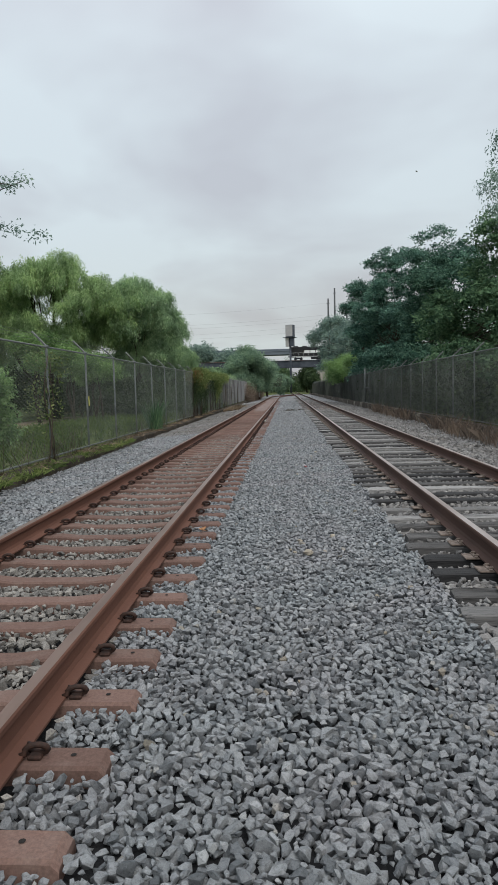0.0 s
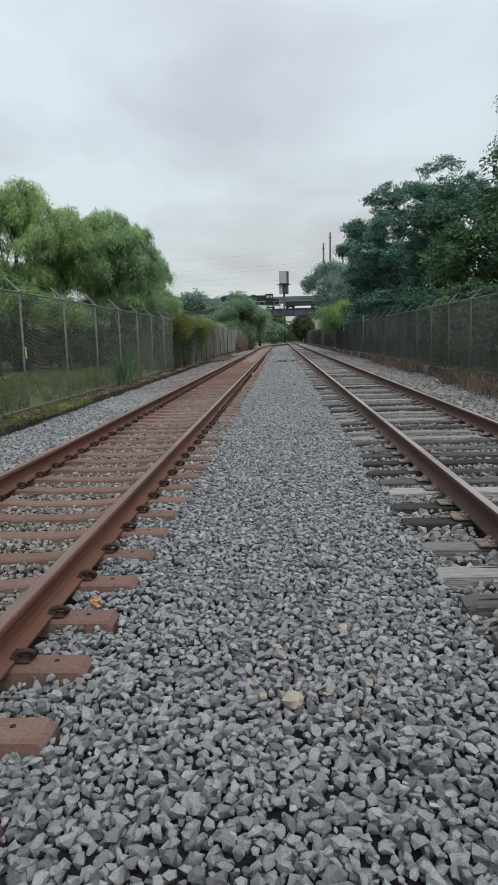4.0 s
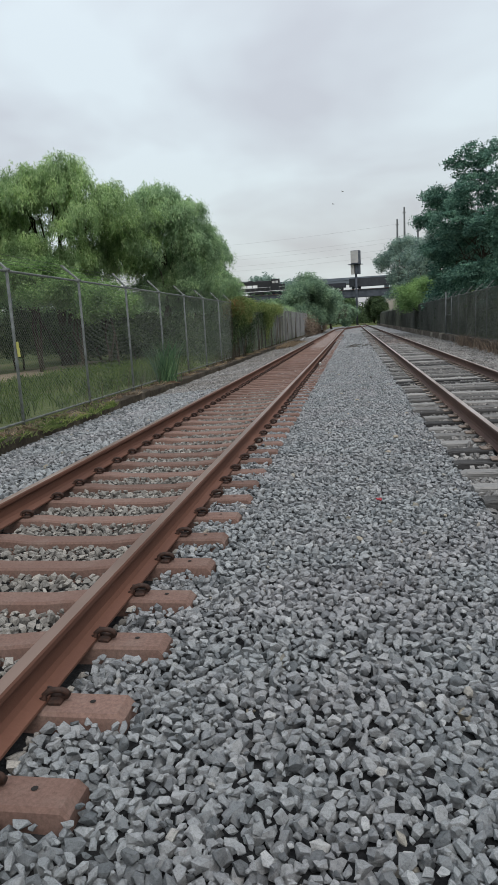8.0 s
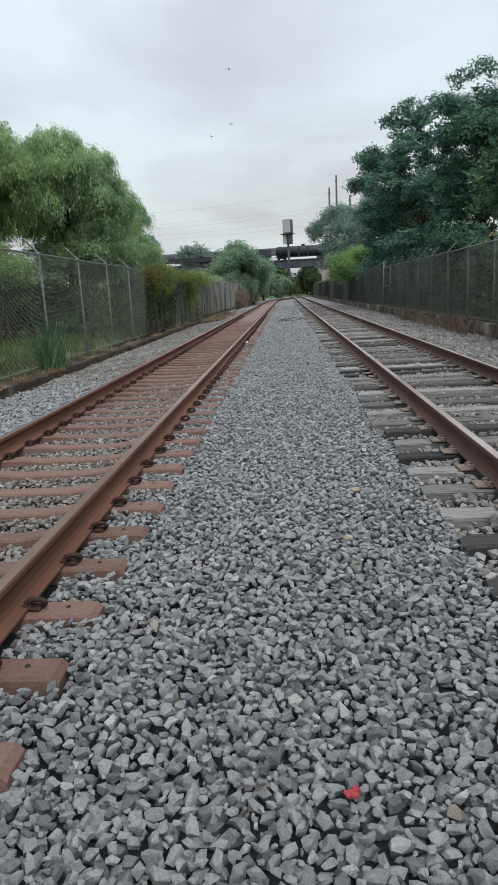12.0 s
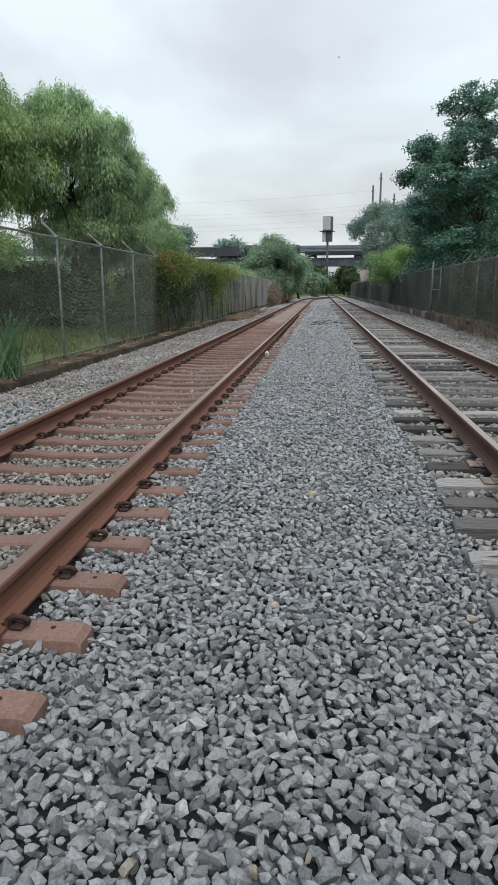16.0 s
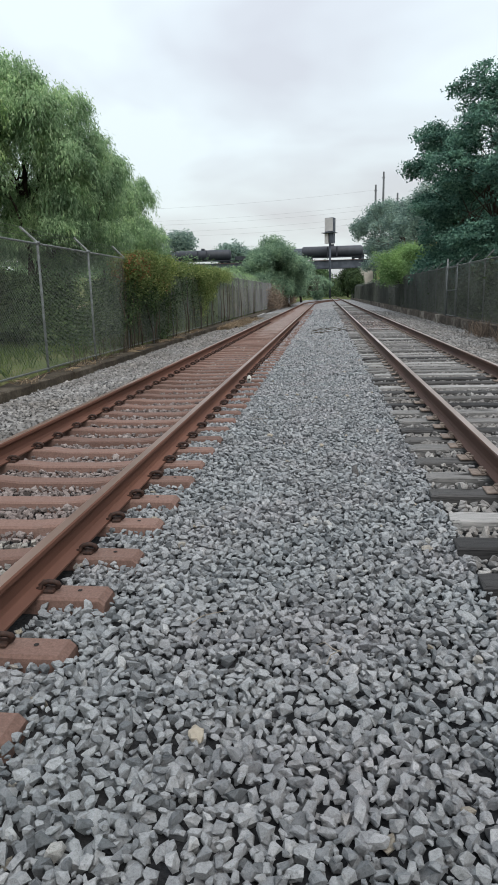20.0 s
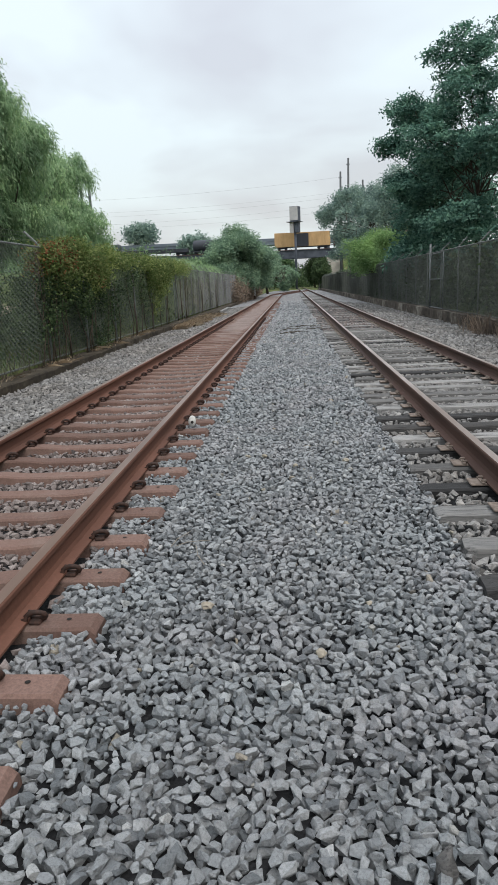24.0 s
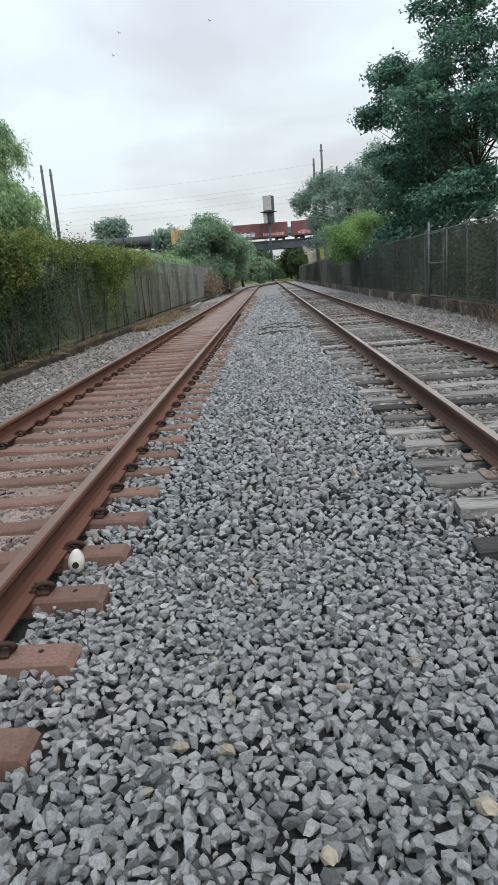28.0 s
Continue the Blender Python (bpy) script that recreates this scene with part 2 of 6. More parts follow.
    M["wire"] = a.m
    a = Mat("dark_weathered_wire", 0.8, 0.2)
    a.color(a.ramp(a.noise(0.4, 3), [(0.3, (0.085, 0.092, 0.086)), (0.7, (0.17, 0.18, 0.172))]))
    M["wire_dark"] = a.m
    a = Mat("pale_zinc_wire", 0.7, 0.3)
    a.color(a.ramp(a.noise(0.5, 4, 0.6, stretch=(1, 1, 0.3)), [(0.38, (0.045, 0.043, 0.042)), (0.5, (0.11, 0.11, 0.11)), (0.7, (0.15, 0.15, 0.152))]))
    M["wire_pale"] = a.m
    # near-black bed: the shade down between the stones is put into its colour
    a = Mat("ballast_gap_shade", 0.95, spec=0.15)
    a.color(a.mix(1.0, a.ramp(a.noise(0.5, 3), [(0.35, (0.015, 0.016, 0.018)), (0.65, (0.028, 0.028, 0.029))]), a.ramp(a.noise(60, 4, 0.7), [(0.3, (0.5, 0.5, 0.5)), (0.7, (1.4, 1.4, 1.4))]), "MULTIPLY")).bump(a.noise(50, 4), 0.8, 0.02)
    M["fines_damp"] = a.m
    a = Mat("dark_brown_rail_side", 0.8, 0.15)
    a.color(a.mix(a.noise(30, 5, 0.7), (0.055, 0.027, 0.02), a.ramp(a.noise(3, 4, stretch=(1, 0.15, 1)), [(0.35, (0.042, 0.023, 0.018)), (0.7, (0.125, 0.062, 0.043))]))).bump(a.noise(120, 4), 0.35, 0.002)
    M["rail_dark"] = a.m
    a = Mat("mossy_kerb_concrete", 0.95, spec=0.15)
    c = a.ramp(a.noise(1.5, 5, 0.65), [(0.3, (0.028, 0.024, 0.019)), (0.55, (0.062, 0.051, 0.038)), (0.8, (0.16, 0.142, 0.115))])
    a.color(a.mix(1.0, c, a.ramp(a.noise(25, 4, 0.7), [(0.3, (0.6, 0.6, 0.6)), (0.7, (1.25, 1.25, 1.25))]), "MULTIPLY")).bump(a.noise(12, 5), 0.6, 0.02)
    M["kerb"] = a.m
    a = Mat("stained_wall_concrete", 0.95, spec=0.15)
    c = a.ramp(a.noise(1.3, 6, 0.75, stretch=(1, 0.6, 0.9)), [(0.38, (0.04, 0.033, 0.027)), (0.52, (0.09, 0.075, 0.062)), (0.62, (0.22, 0.20, 0.17)), (0.72, (0.32, 0.295, 0.255))])
    a.color(a.mix(1.0, c, a.ramp(a.noise(25, 4, 0.7), [(0.3, (0.6, 0.6, 0.6)), (0.7, (1.25, 1.25, 1.25))]), "MULTIPLY")).bump(a.noise(12, 5), 0.6, 0.02)
    M["wall_concrete"] = a.m
    a = Mat("soil_and_turf", 0.97, spec=0.1)
    c = a.ramp(a.noise(0.25, 4, 0.55), [(0.33, (0.055, 0.075, 0.03)), (0.5, (0.085, 0.105, 0.042)), (0.68, (0.14, 0.125, 0.07))])
    a.color(a.mix(1.0, c, a.ramp(a.noise(9, 4, 0.7), [(0.3, (0.55, 0.6, 0.5)), (0.7, (1.35, 1.3, 1.25))]), "MULTIPLY")).bump(a.noise(6, 5), 0.8, 0.08)
    M["turf"] = a.m
    a = Mat("bare_earth_path", 0.97, spec=0.1)
    a.color(a.ramp(a.noise(2.5, 5, 0.65), [(0.3, (0.16, 0.125, 0.09)), (0.7, (0.27, 0.22, 0.165))])).bump(a.noise(12, 4), 0.5, 0.03)
    M["earth"] = a.m
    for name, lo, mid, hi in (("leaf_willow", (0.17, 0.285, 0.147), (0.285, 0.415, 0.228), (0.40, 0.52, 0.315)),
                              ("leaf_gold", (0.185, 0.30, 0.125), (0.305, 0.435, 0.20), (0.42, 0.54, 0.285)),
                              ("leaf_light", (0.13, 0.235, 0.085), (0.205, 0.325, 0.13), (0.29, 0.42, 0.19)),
                              # dark brush leaves; shade under trees and behind fences is in this colour
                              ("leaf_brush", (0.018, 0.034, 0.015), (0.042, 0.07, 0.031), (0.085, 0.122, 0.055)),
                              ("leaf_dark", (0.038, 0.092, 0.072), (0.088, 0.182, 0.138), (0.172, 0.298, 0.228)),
                              # darker copy of leaf_dark: the shade inside a crown is put into it
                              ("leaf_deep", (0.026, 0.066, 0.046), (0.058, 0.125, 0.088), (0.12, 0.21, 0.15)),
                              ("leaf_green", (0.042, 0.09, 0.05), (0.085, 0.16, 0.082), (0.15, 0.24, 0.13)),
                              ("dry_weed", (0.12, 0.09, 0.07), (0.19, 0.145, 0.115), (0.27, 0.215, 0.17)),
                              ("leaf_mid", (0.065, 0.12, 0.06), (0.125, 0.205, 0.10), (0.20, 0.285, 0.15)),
                              # pale and bluish: distance haze and sky glare are put into this leaf colour
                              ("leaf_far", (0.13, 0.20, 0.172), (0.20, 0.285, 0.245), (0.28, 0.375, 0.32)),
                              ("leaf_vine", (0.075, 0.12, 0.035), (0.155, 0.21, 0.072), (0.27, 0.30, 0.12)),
                              # scrub green, lightened and blued so that distance haze is in the colour
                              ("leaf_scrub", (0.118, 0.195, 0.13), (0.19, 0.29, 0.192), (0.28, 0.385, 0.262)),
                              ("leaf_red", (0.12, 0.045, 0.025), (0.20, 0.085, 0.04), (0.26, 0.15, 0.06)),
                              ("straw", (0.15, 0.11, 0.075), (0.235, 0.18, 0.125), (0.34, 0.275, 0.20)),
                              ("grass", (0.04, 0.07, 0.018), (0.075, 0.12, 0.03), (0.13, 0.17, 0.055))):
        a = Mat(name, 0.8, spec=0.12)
        # random leaf tone in patches, which also paints lit and shaded clumps
        clump_shade = a.ramp(a.noise(0.9, 3, 0.6), [(0.36, (0.58, 0.62, 0.64)), (0.5, (1, 1, 1)), (0.64, (1.26, 1.22, 1.12))])
        a.color(a.mix(1.0, a.ramp(a.island(), [(0.05, lo), (0.5, mid), (0.95, hi)]), clump_shade, "MULTIPLY"))
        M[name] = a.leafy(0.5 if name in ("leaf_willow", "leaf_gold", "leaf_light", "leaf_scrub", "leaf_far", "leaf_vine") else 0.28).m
    a = Mat("bark", 0.95, spec=0.1)
    a.color(a.ramp(a.noise(4, 5, 0.7, stretch=(3, 3, 0.6)), [(0.3, (0.018, 0.014, 0.011)), (0.7, (0.07, 0.055, 0.043))])).bump(a.noise(10, 4, stretch=(3, 3, 0.5)), 0.7, 0.03)
    M["bark"] = a.m
    # black steel, lightened and blued: the haze before it is in the colour
    a = Mat("hazed_bridge_steel", 0.7, 0.2)
    a.color(a.ramp(a.noise(0.8, 4), [(0.3, (0.04, 0.048, 0.064)), (0.7, (0.08, 0.092, 0.115))]))
    M["bridge_steel"] = a.m
    a = Mat("pale_bridge_concrete", 0.9)
    a.color(a.ramp(a.noise(0.5, 5, 0.6), [(0.3, (0.24, 0.225, 0.2)), (0.7, (0.40, 0.375, 0.33))]))
    M["concrete"] = a.m
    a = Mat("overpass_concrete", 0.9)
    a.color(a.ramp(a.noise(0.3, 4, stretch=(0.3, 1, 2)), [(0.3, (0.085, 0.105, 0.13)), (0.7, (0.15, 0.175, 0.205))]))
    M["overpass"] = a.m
    for name, c, k in (("boxcar_yellow", (0.46, 0.295, 0.14), 0.25), ("boxcar_red", (0.165, 0.068, 0.072), 0.3), ("car_black", (0.022, 0.026, 0.036), 0.4),
                       ("car_grey", (0.034, 0.039, 0.05), 0.4), ("loco_black", (0.011, 0.012, 0.015), 0.3)):
        a = Mat(name, 0.6)
        d = tuple(v * 0.6 for v in c)
        a.color(a.mix(a.ramp(a.noise(0.8, 5, 0.7, stretch=(1, 1, 0.3)), [(0.4, (0, 0, 0)), (0.75, (1, 1, 1))]), c, d))
        M[name] = a.m
    a = Mat("white_paint", 0.6)
    M["white"] = a.color(a.ramp(a.noise(2, 3), [(0.3, (0.62, 0.63, 0.64)), (0.7, (0.78, 0.79, 0.80))])).m
    a = Mat("graffiti_blue", 0.6)
    M["graffiti_blue"] = a.color(a.ramp(a.noise(1.2, 4), [(0.35, (0.16, 0.22, 0.38)), (0.6, (0.62, 0.62, 0.68))])).m
    a = Mat("graffiti_pink", 0.6)
    M["graffiti_pink"] = a.color(a.ramp(a.noise(1.4, 4), [(0.35, (0.30, 0.11, 0.12)), (0.6, (0.50, 0.33, 0.33))])).m
    a = Mat("faded_poster", 0.6)
    M["poster"] = a.color(a.ramp(a.noise(0.5, 3), [(0.3, (0.30, 0.30, 0.31)), (0.7, (0.44, 0.42, 0.41))])).m
    a = Mat("tan_stone", 0.9, spec=0.2)
    a.color(a.ramp(a.noise(18, 4, 0.65), [(0.3, (0.21, 0.185, 0.145)), (0.7, (0.34, 0.305, 0.25))])).bump(a.noise(25, 4), 0.5, 0.01)
    M["tan_stone"] = a.m
    a = Mat("red_scrap", 0.6)
    M["scrap_red"] = a.color(a.ramp(a.noise(60, 3), [(0.3, (0.20, 0.02, 0.03)), (0.7, (0.34, 0.04, 0.05))])).m
    a = Mat("dead_leaf", 0.8)
    M["dead_leaf"] = a.color(a.ramp(a.noise(40, 3), [(0.3, (0.20, 0.09, 0.04)), (0.7, (0.36, 0.19, 0.09))])).m
    a = Mat("pale_stalk", 0.9)
    M["stalk"] = a.color(a.ramp(a.noise(30, 3), [(0.3, (0.15, 0.13, 0.105)), (0.7, (0.25, 0.22, 0.18))])).m
    a = Mat("white_plastic", 0.45)
    M["plastic"] = a.color(a.ramp(a.noise(14, 3), [(0.3, (0.36, 0.355, 0.33)), (0.7, (0.56, 0.55, 0.52))])).m
    a = Mat("dead_twig", 0.95)
    M["twig"] = a.color(a.ramp(a.noise(20, 3), [(0.3, (0.03, 0.024, 0.018)), (0.7, (0.09, 0.07, 0.05))])).m
    a = Mat("grey_cable", 0.8)
    M["cable"] = a.color(a.ramp(a.noise(1, 2), [(0.3, (0.22, 0.23, 0.24)), (0.7, (0.30, 0.31, 0.32))])).m
    a = Mat("timber_pole", 0.95)
    M["feathers"] = Mat("grey_brown_feathers", 0.8, spec=0.2).color((0.55, 0.55, 0.56)).m
    M["pole"] = a.color(a.ramp(a.noise(3, 3, stretch=(3, 3, 0.4)), [(0.3, (0.05, 0.055, 0.06)), (0.7, (0.10, 0.105, 0.11))])).m
    a = Mat("yellow_tag", 0.6)
    M["tag"] = a.color(a.ramp(a.noise(6, 2), [(0.3, (0.36, 0.35, 0.08)), (0.7, (0.50, 0.50, 0.15))])).m
    return M


MATS = make_materials()

# ---- mesh helpers ----


def part(name, bm, material, parent=None, label="", smooth=False):
    me = bpy.data.meshes.new(name)
    bm.to_mesh(me)
    bm.free()
    return mesh_part(name, me, material, parent, label, smooth)


def mesh_part(name, me, material, parent=None, label="", smooth=False):
    for m in (material if isinstance(material, (list, tuple)) else [material]):
        if len(me.materials) < (len(material) if isinstance(material, (list, tuple)) else 1):
            me.materials.append(MATS[m])
    if smooth:
        for p in me.polygons:
            p.use_smooth = True
    ob = new(name, me)
    if parent:
        ob.parent = parent
    if label:
        tagged(ob, label)
    return ob


def empty(name, label, category, at=(0, 0, 0), group="", kind=""):
    ob = new(name)
    ob.empty_display_size = 0.2
    ob.location = at
    return tagged(ob, label, category, group, kind)


def box(bm, x0, x1, y0, y1, z0, z1, bevel=0.0, mat=0):
    r = bmesh.ops.create_cube(bm, size=1, matrix=Matrix.Translation(((x0 + x1) / 2, (y0 + y1) / 2, (z0 + z1) / 2)) @ Matrix.Diagonal((x1 - x0, y1 - y0, z1 - z0, 1)))
    fs = {f for v in r["verts"] for f in v.link_faces}
    for f in fs:
        f.material_index = mat
    if bevel:
        es = list({e for v in r["verts"] for e in v.link_edges})
        bmesh.ops.bevel(bm, geom=es, offset=bevel, segments=1, affect="EDGES")
    return bm


def tube(bm, pts, radii, sides=6, mat=0, cap=True):
    rings = []
    for k, p in enumerate(pts):
        p = Vector(p)
        d = (Vector(pts[min(k + 1, len(pts) - 1)]) - Vector(pts[max(k - 1, 0)])).normalized()
        a = d.orthogonal().normalized() if k == 0 else (rings_dir - d * rings_dir.dot(d)).normalized()
        rings_dir = a
        b = d.cross(a)
        r = radii[k] if isinstance(radii, (list, tuple)) else radii
        rings.append([bm.verts.new(p + (a * math.cos(2 * math.pi * s / sides) + b * math.sin(2 * math.pi * s / sides)) * r) for s in range(sides)])
    for r0, r1 in zip(rings, rings[1:]):
        for s in range(sides):
            f = bm.faces.new((r0[s], r0[(s + 1) % sides], r1[(s + 1) % sides], r1[s]))
            f.material_index, f.smooth = mat, True
    if cap:
        for r in (rings[0][::-1], rings[-1]):
            bm.faces.new(r).material_index = mat
    return bm


def raw_mesh(name, verts, faces_per, n_corner):
    """A mesh from arrays: verts (n, 3) and polygons (m, n_corner)."""
    me = bpy.data.meshes.new(name)
    v = np.ascontiguousarray(verts, dtype=np.float32)
    f = np.ascontiguousarray(faces_per, dtype=np.int32)
    me.vertices.add(len(v))
    me.vertices.foreach_set("co", v.ravel())
    me.loops.add(f.size)
    me.loops.foreach_set("vertex_index", f.ravel())
    me.polygons.add(len(f))
    me.polygons.foreach_set("loop_start", np.arange(0, f.size, n_corner, dtype=np.int32))
    me.polygons.foreach_set("use_smooth", np.zeros(len(f), dtype=bool))
    me.update(calc_edges=True)
    return me

# ---- plan (metres): x across the tracks, y along them, z = 0 at the concrete ties' tops ----
TIE_STEP, TIE_PHASE = 0.549, 0.085
RAIL_X = 0.753
TRACK2_X, TRACK2_Z = 4.386, 0.033
FENCE_L, FENCE_R = -3.45, 8.33
BEND_Y = 118.0


def bend(y):
    """How far the first track has swung over towards the second one, past the straight."""
    s = min(max((y - BEND_Y) / 46.0, 0.0), 1.0)
    return TRACK2_X * (3 * s * s - 2 * s ** 3)


def ballast_z(x, y):
    """Height of the ballast, lumpy, crowned a little beside the ties."""
    z = -0.062 + 0.02 * noise.noise((x * 0.9, y * 0.5, 0.3)) + 0.012 * noise.noise((x * 3.1, y * 2.7, 4.0))
    if x < -1.3:
        z -= 0.14 * min((-1.3 - x) / 1.8, 1.0)
    z += 0.026 * max(0.0, min((x - 0.3) / 0.4, (1.5 - x) / 0.5, 1.0))
    if 1.25 < x < 3.0:
        z += 0.03 * math.sin((x - 1.25) / 1.75 * math.pi)
    z += 0.060 * max(0.0, min((x - 2.8) / 0.5, 1.0, (6.3 - x) / 0.6))
    if x > 5.7:
        z -= 0.15 * min((x - 5.7) / 1.7, 1.0)
    return z


def grid_sheet(name, xs, ys, fz, material, kind="structure", label="", category=""):
    v = [(x, y, fz(x, y)) for y in ys for x in xs]
    nx = len(xs)
    f = [(j * nx + i, j * nx + i + 1, (j + 1) * nx + i + 1, (j + 1) * nx + i) for j in range(len(ys) - 1) for i in range(nx - 1)]
    me = raw_mesh(name, np.array(v), np.array(f), 4)
    ob = mesh_part(name, me, material, smooth=True)
    return tagged(ob, label, category, kind=kind)


def steps(a, b, d):
    n = max(1, round((b - a) / d))
    return [a + (b - a) * k / n for k in range(n + 1)]


def ground_z(x, y):
    if FENCE_L - 0.1 < x < FENCE_R + 0.2 and y < 190:
        return -0.3
    n = 0.12 * noise.noise((x * 0.12, y * 0.12, 1.0)) if abs(x) < 120 else 0.0
    if x < 0:
        bank = 2.85 * max(0.0, min((y - 52) / 20, 1)) * max(0.0, min((-3.7 - x) / 1.4, 1)) * max(0.0, min((150 - y) / 40, 1))
        return 0.04 + n + bank
    return 0.0 + n


def build_ground():
    xs = [-1800, -600, -200, -90, -60, -40, -30, -24, -19, -16, -14, -12, -10.5, -9, -8, -7, -6, -5, -4.2, -3.6, -3.54, 0, 4, 8.5, 8.54, 8.6, 9.5, 10.5, 12, 14, 17, 21, 27, 36, 50, 70, 110, 300, 900, 1800]
    ys = [-900, -200, -60, -20, 0, 6, 12, 18, 24, 30, 36, 42, 48, 54, 60, 66, 72, 80, 90, 100, 115, 130, 150, 170, 189.9, 190.1, 230, 300, 500, 1000, 2500]
    grid_sheet("ground", xs, ys, ground_z, "turf", label="rough weedy turf beside the railway", category="ground")
    # this sheet's near-black stands for shade in the gaps of the ballast
    grid_sheet("track_bed", steps(-3.32, 8.12, 0.16), steps(-12, 43, 0.4), lambda x, y: ballast_z(x, y) - 0.045, "fines_damp", label="near-black bed under the crushed stone, gap shade in its colour", category="track bed")
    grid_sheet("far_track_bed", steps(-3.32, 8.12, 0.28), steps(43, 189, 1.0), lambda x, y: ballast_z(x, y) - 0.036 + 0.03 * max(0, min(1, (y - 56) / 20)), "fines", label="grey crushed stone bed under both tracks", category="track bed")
    grid_sheet("earth_path", [-12.6, -11.8, -11, -10.2, -9.6], steps(6, 60, 2), lambda x, y: ground_z(x, y) + 0.045, "earth", label="bare brown earth path through the grass", category="path")
    grid_sheet("dirt_strip", steps(-0.69, 0.69, 0.115), steps(38, BEND_Y, 0.3), lambda x, y: -0.012 - 0.05 * max(0, min(1, (57 - y) / 12)) + 0.022 * noise.noise((x * 2.2, y * 1.1, 7)),
               "red_dirt", label="rust red dirt that buries the ties", category="dirt")


# ---- railway ----
RAIL_PROFILE = [(-0.076, 0.0), (0.076, 0.0), (0.076, 0.012), (0.022, 0.03), (0.010, 0.055), (0.010, 0.125), (0.034, 0.142), (0.037, 0.150), (0.037, 0.172), (0.030, 0.181), (-0.030, 0.181),
                (-0.037, 0.172), (-0.037, 0.150), (-0.034, 0.142), (-0.010, 0.125), (-0.010, 0.055), (-0.022, 0.03), (-0.076, 0.012)]


def sweep_rail(name, xy, z, parent, label, steel="rail"):
    """A rail: the flat-bottomed profile drawn along a line of (x, y)."""
    bm = bmesh.new()
    rings = []
    for k, (x, y) in enumerate(xy):
        x0, y0 = xy[max(k - 1, 0)]
        x1, y1 = xy[min(k + 1, len(xy) - 1)]
        d = Vector((x1 - x0, y1 - y0, 0)).normalized()
        side = Vector((d.y, -d.x, 0))
        rings.append([bm.verts.new(Vector((x, y, z + pz)) + side * px) for px, pz in RAIL_PROFILE])
    n = len(RAIL_PROFILE)
    for a, b in zip(rings, rings[1:]):
        for s in range(n):
            f = bm.faces.new((a[s], a[(s + 1) % n], b[(s + 1) % n], b[s]))
            f.material_index = 1 if s in (9,) else 0
    bm.faces.new(rings[0][::-1])
    bm.faces.new(rings[-1])
    bmesh.ops.recalc_face_normals(bm, faces=bm.faces)
    return part(name, bm, [steel, "rail_top" if steel == "rail" else "rail_top_pale"], parent, label)


def concrete_tie_mesh():
    bm = bmesh.new()
    # a wedge-sided body: narrower on top, with a dip at mid-length and sloped ends
    prof = [(-1.178, -0.028), (-1.150, 0.0), (-0.50, 0.0), (-0.30, -0.02), (0.30, -0.02), (0.50, 0.0), (1.150, 0.0), (1.178, -0.028)]
    rows = []
    for x, z in prof:
        rows.append([bm.verts.new((x, sy * w, zz)) for sy, w, zz in ((-1, 0.112, -0.2), (-1, 0.083, z - 0.014), (-1, 0.070, z), (1, 0.070, z), (1, 0.083, z - 0.014), (1, 0.112, -0.2))])
    for a, b in zip(rows, rows[1:]):
        for s in range(5):
            bm.faces.new((a[s], b[s], b[s + 1], a[s + 1]))
    bm.faces.new(rows[0])
    bm.faces.new(rows[-1][::-1])
    for sx in (-1, 1):
        r = bmesh.ops.create_circle(bm, cap_ends=True, segments=8, radius=0.013, matrix=Matrix.Translation((sx * 1.02, 0.01, 0.0035)))
        for f in {f for v in r["verts"] for f in v.link_faces}:
            f.material_index = 1
    bmesh.ops.recalc_face_normals(bm, faces=[f for f in bm.faces if f.material_index == 0])
    me = bpy.data.meshes.new("tie")
    bm.to_mesh(me)
    bm.free()
    me.materials.append(MATS["tie_concrete"])
    me.materials.append(MATS["hole"])
    return me


def clip_mesh():
    """A bent spring-steel rail clip: one squat loop that lies over its cast shoulder and grips the rail's foot."""
    bm = bmesh.new()
    pts = []
    for k in range(13):
        a = radians(200 - 34 * k)
        pts.append((0.004 + 0.046 * math.cos(a), -0.03 + 0.005 * k, 0.036 + 0.024 * math.sin(a)))
    tube(bm, [(-0.062, -0.034, 0.02)] + pts, 0.0135, 7)
    box(bm, -0.03, 0.03, -0.036, 0.036, -0.002, 0.018, 0.006)
    me = bpy.data.meshes.new("clip")
    bm.to_mesh(me)
    bm.free()
    me.materials.append(MATS["clip"])
    return me


def build_concrete_track():
    track = empty("concrete_tie_track", "rusty railway track on brown-stained concrete ties", "railway track")
    for sx in (-1, 1):
        line = [(sx * RAIL_X + bend(y), y) for y in [-14, 40, BEND_Y] + steps(BEND_Y + 4, 176, 4)]
        sweep_rail("rail", line, 0.009, track, "rust-brown steel rail with a worn top")
    tie_me, clip_me = concrete_tie_mesh(), clip_mesh()
    rng = random.Random(5)
    for n in range(-8, 160):
        y = TIE_PHASE + TIE_STEP * n
        tie = new("tie", tie_me)
        tie.parent = track
        tie.matrix_basis = pose(rng.uniform(-0.012, 0.012), y + rng.uniform(-0.012, 0.012), rng.uniform(-0.004, 0.002), 0, 0, rng.uniform(-0.4, 0.4))
        if y > 62:
            continue
        for sx in (-1, 1):
            for inner in (-1, 1):
                clip = new("clip", clip_me)
                clip.parent = tie
                clip.matrix_basis = pose(sx * RAIL_X + inner * 0.112, rng.uniform(-0.015, 0.015), 0.0, 0, 0, (0 if inner > 0 else 180) + rng.uniform(-7, 7))
    return track


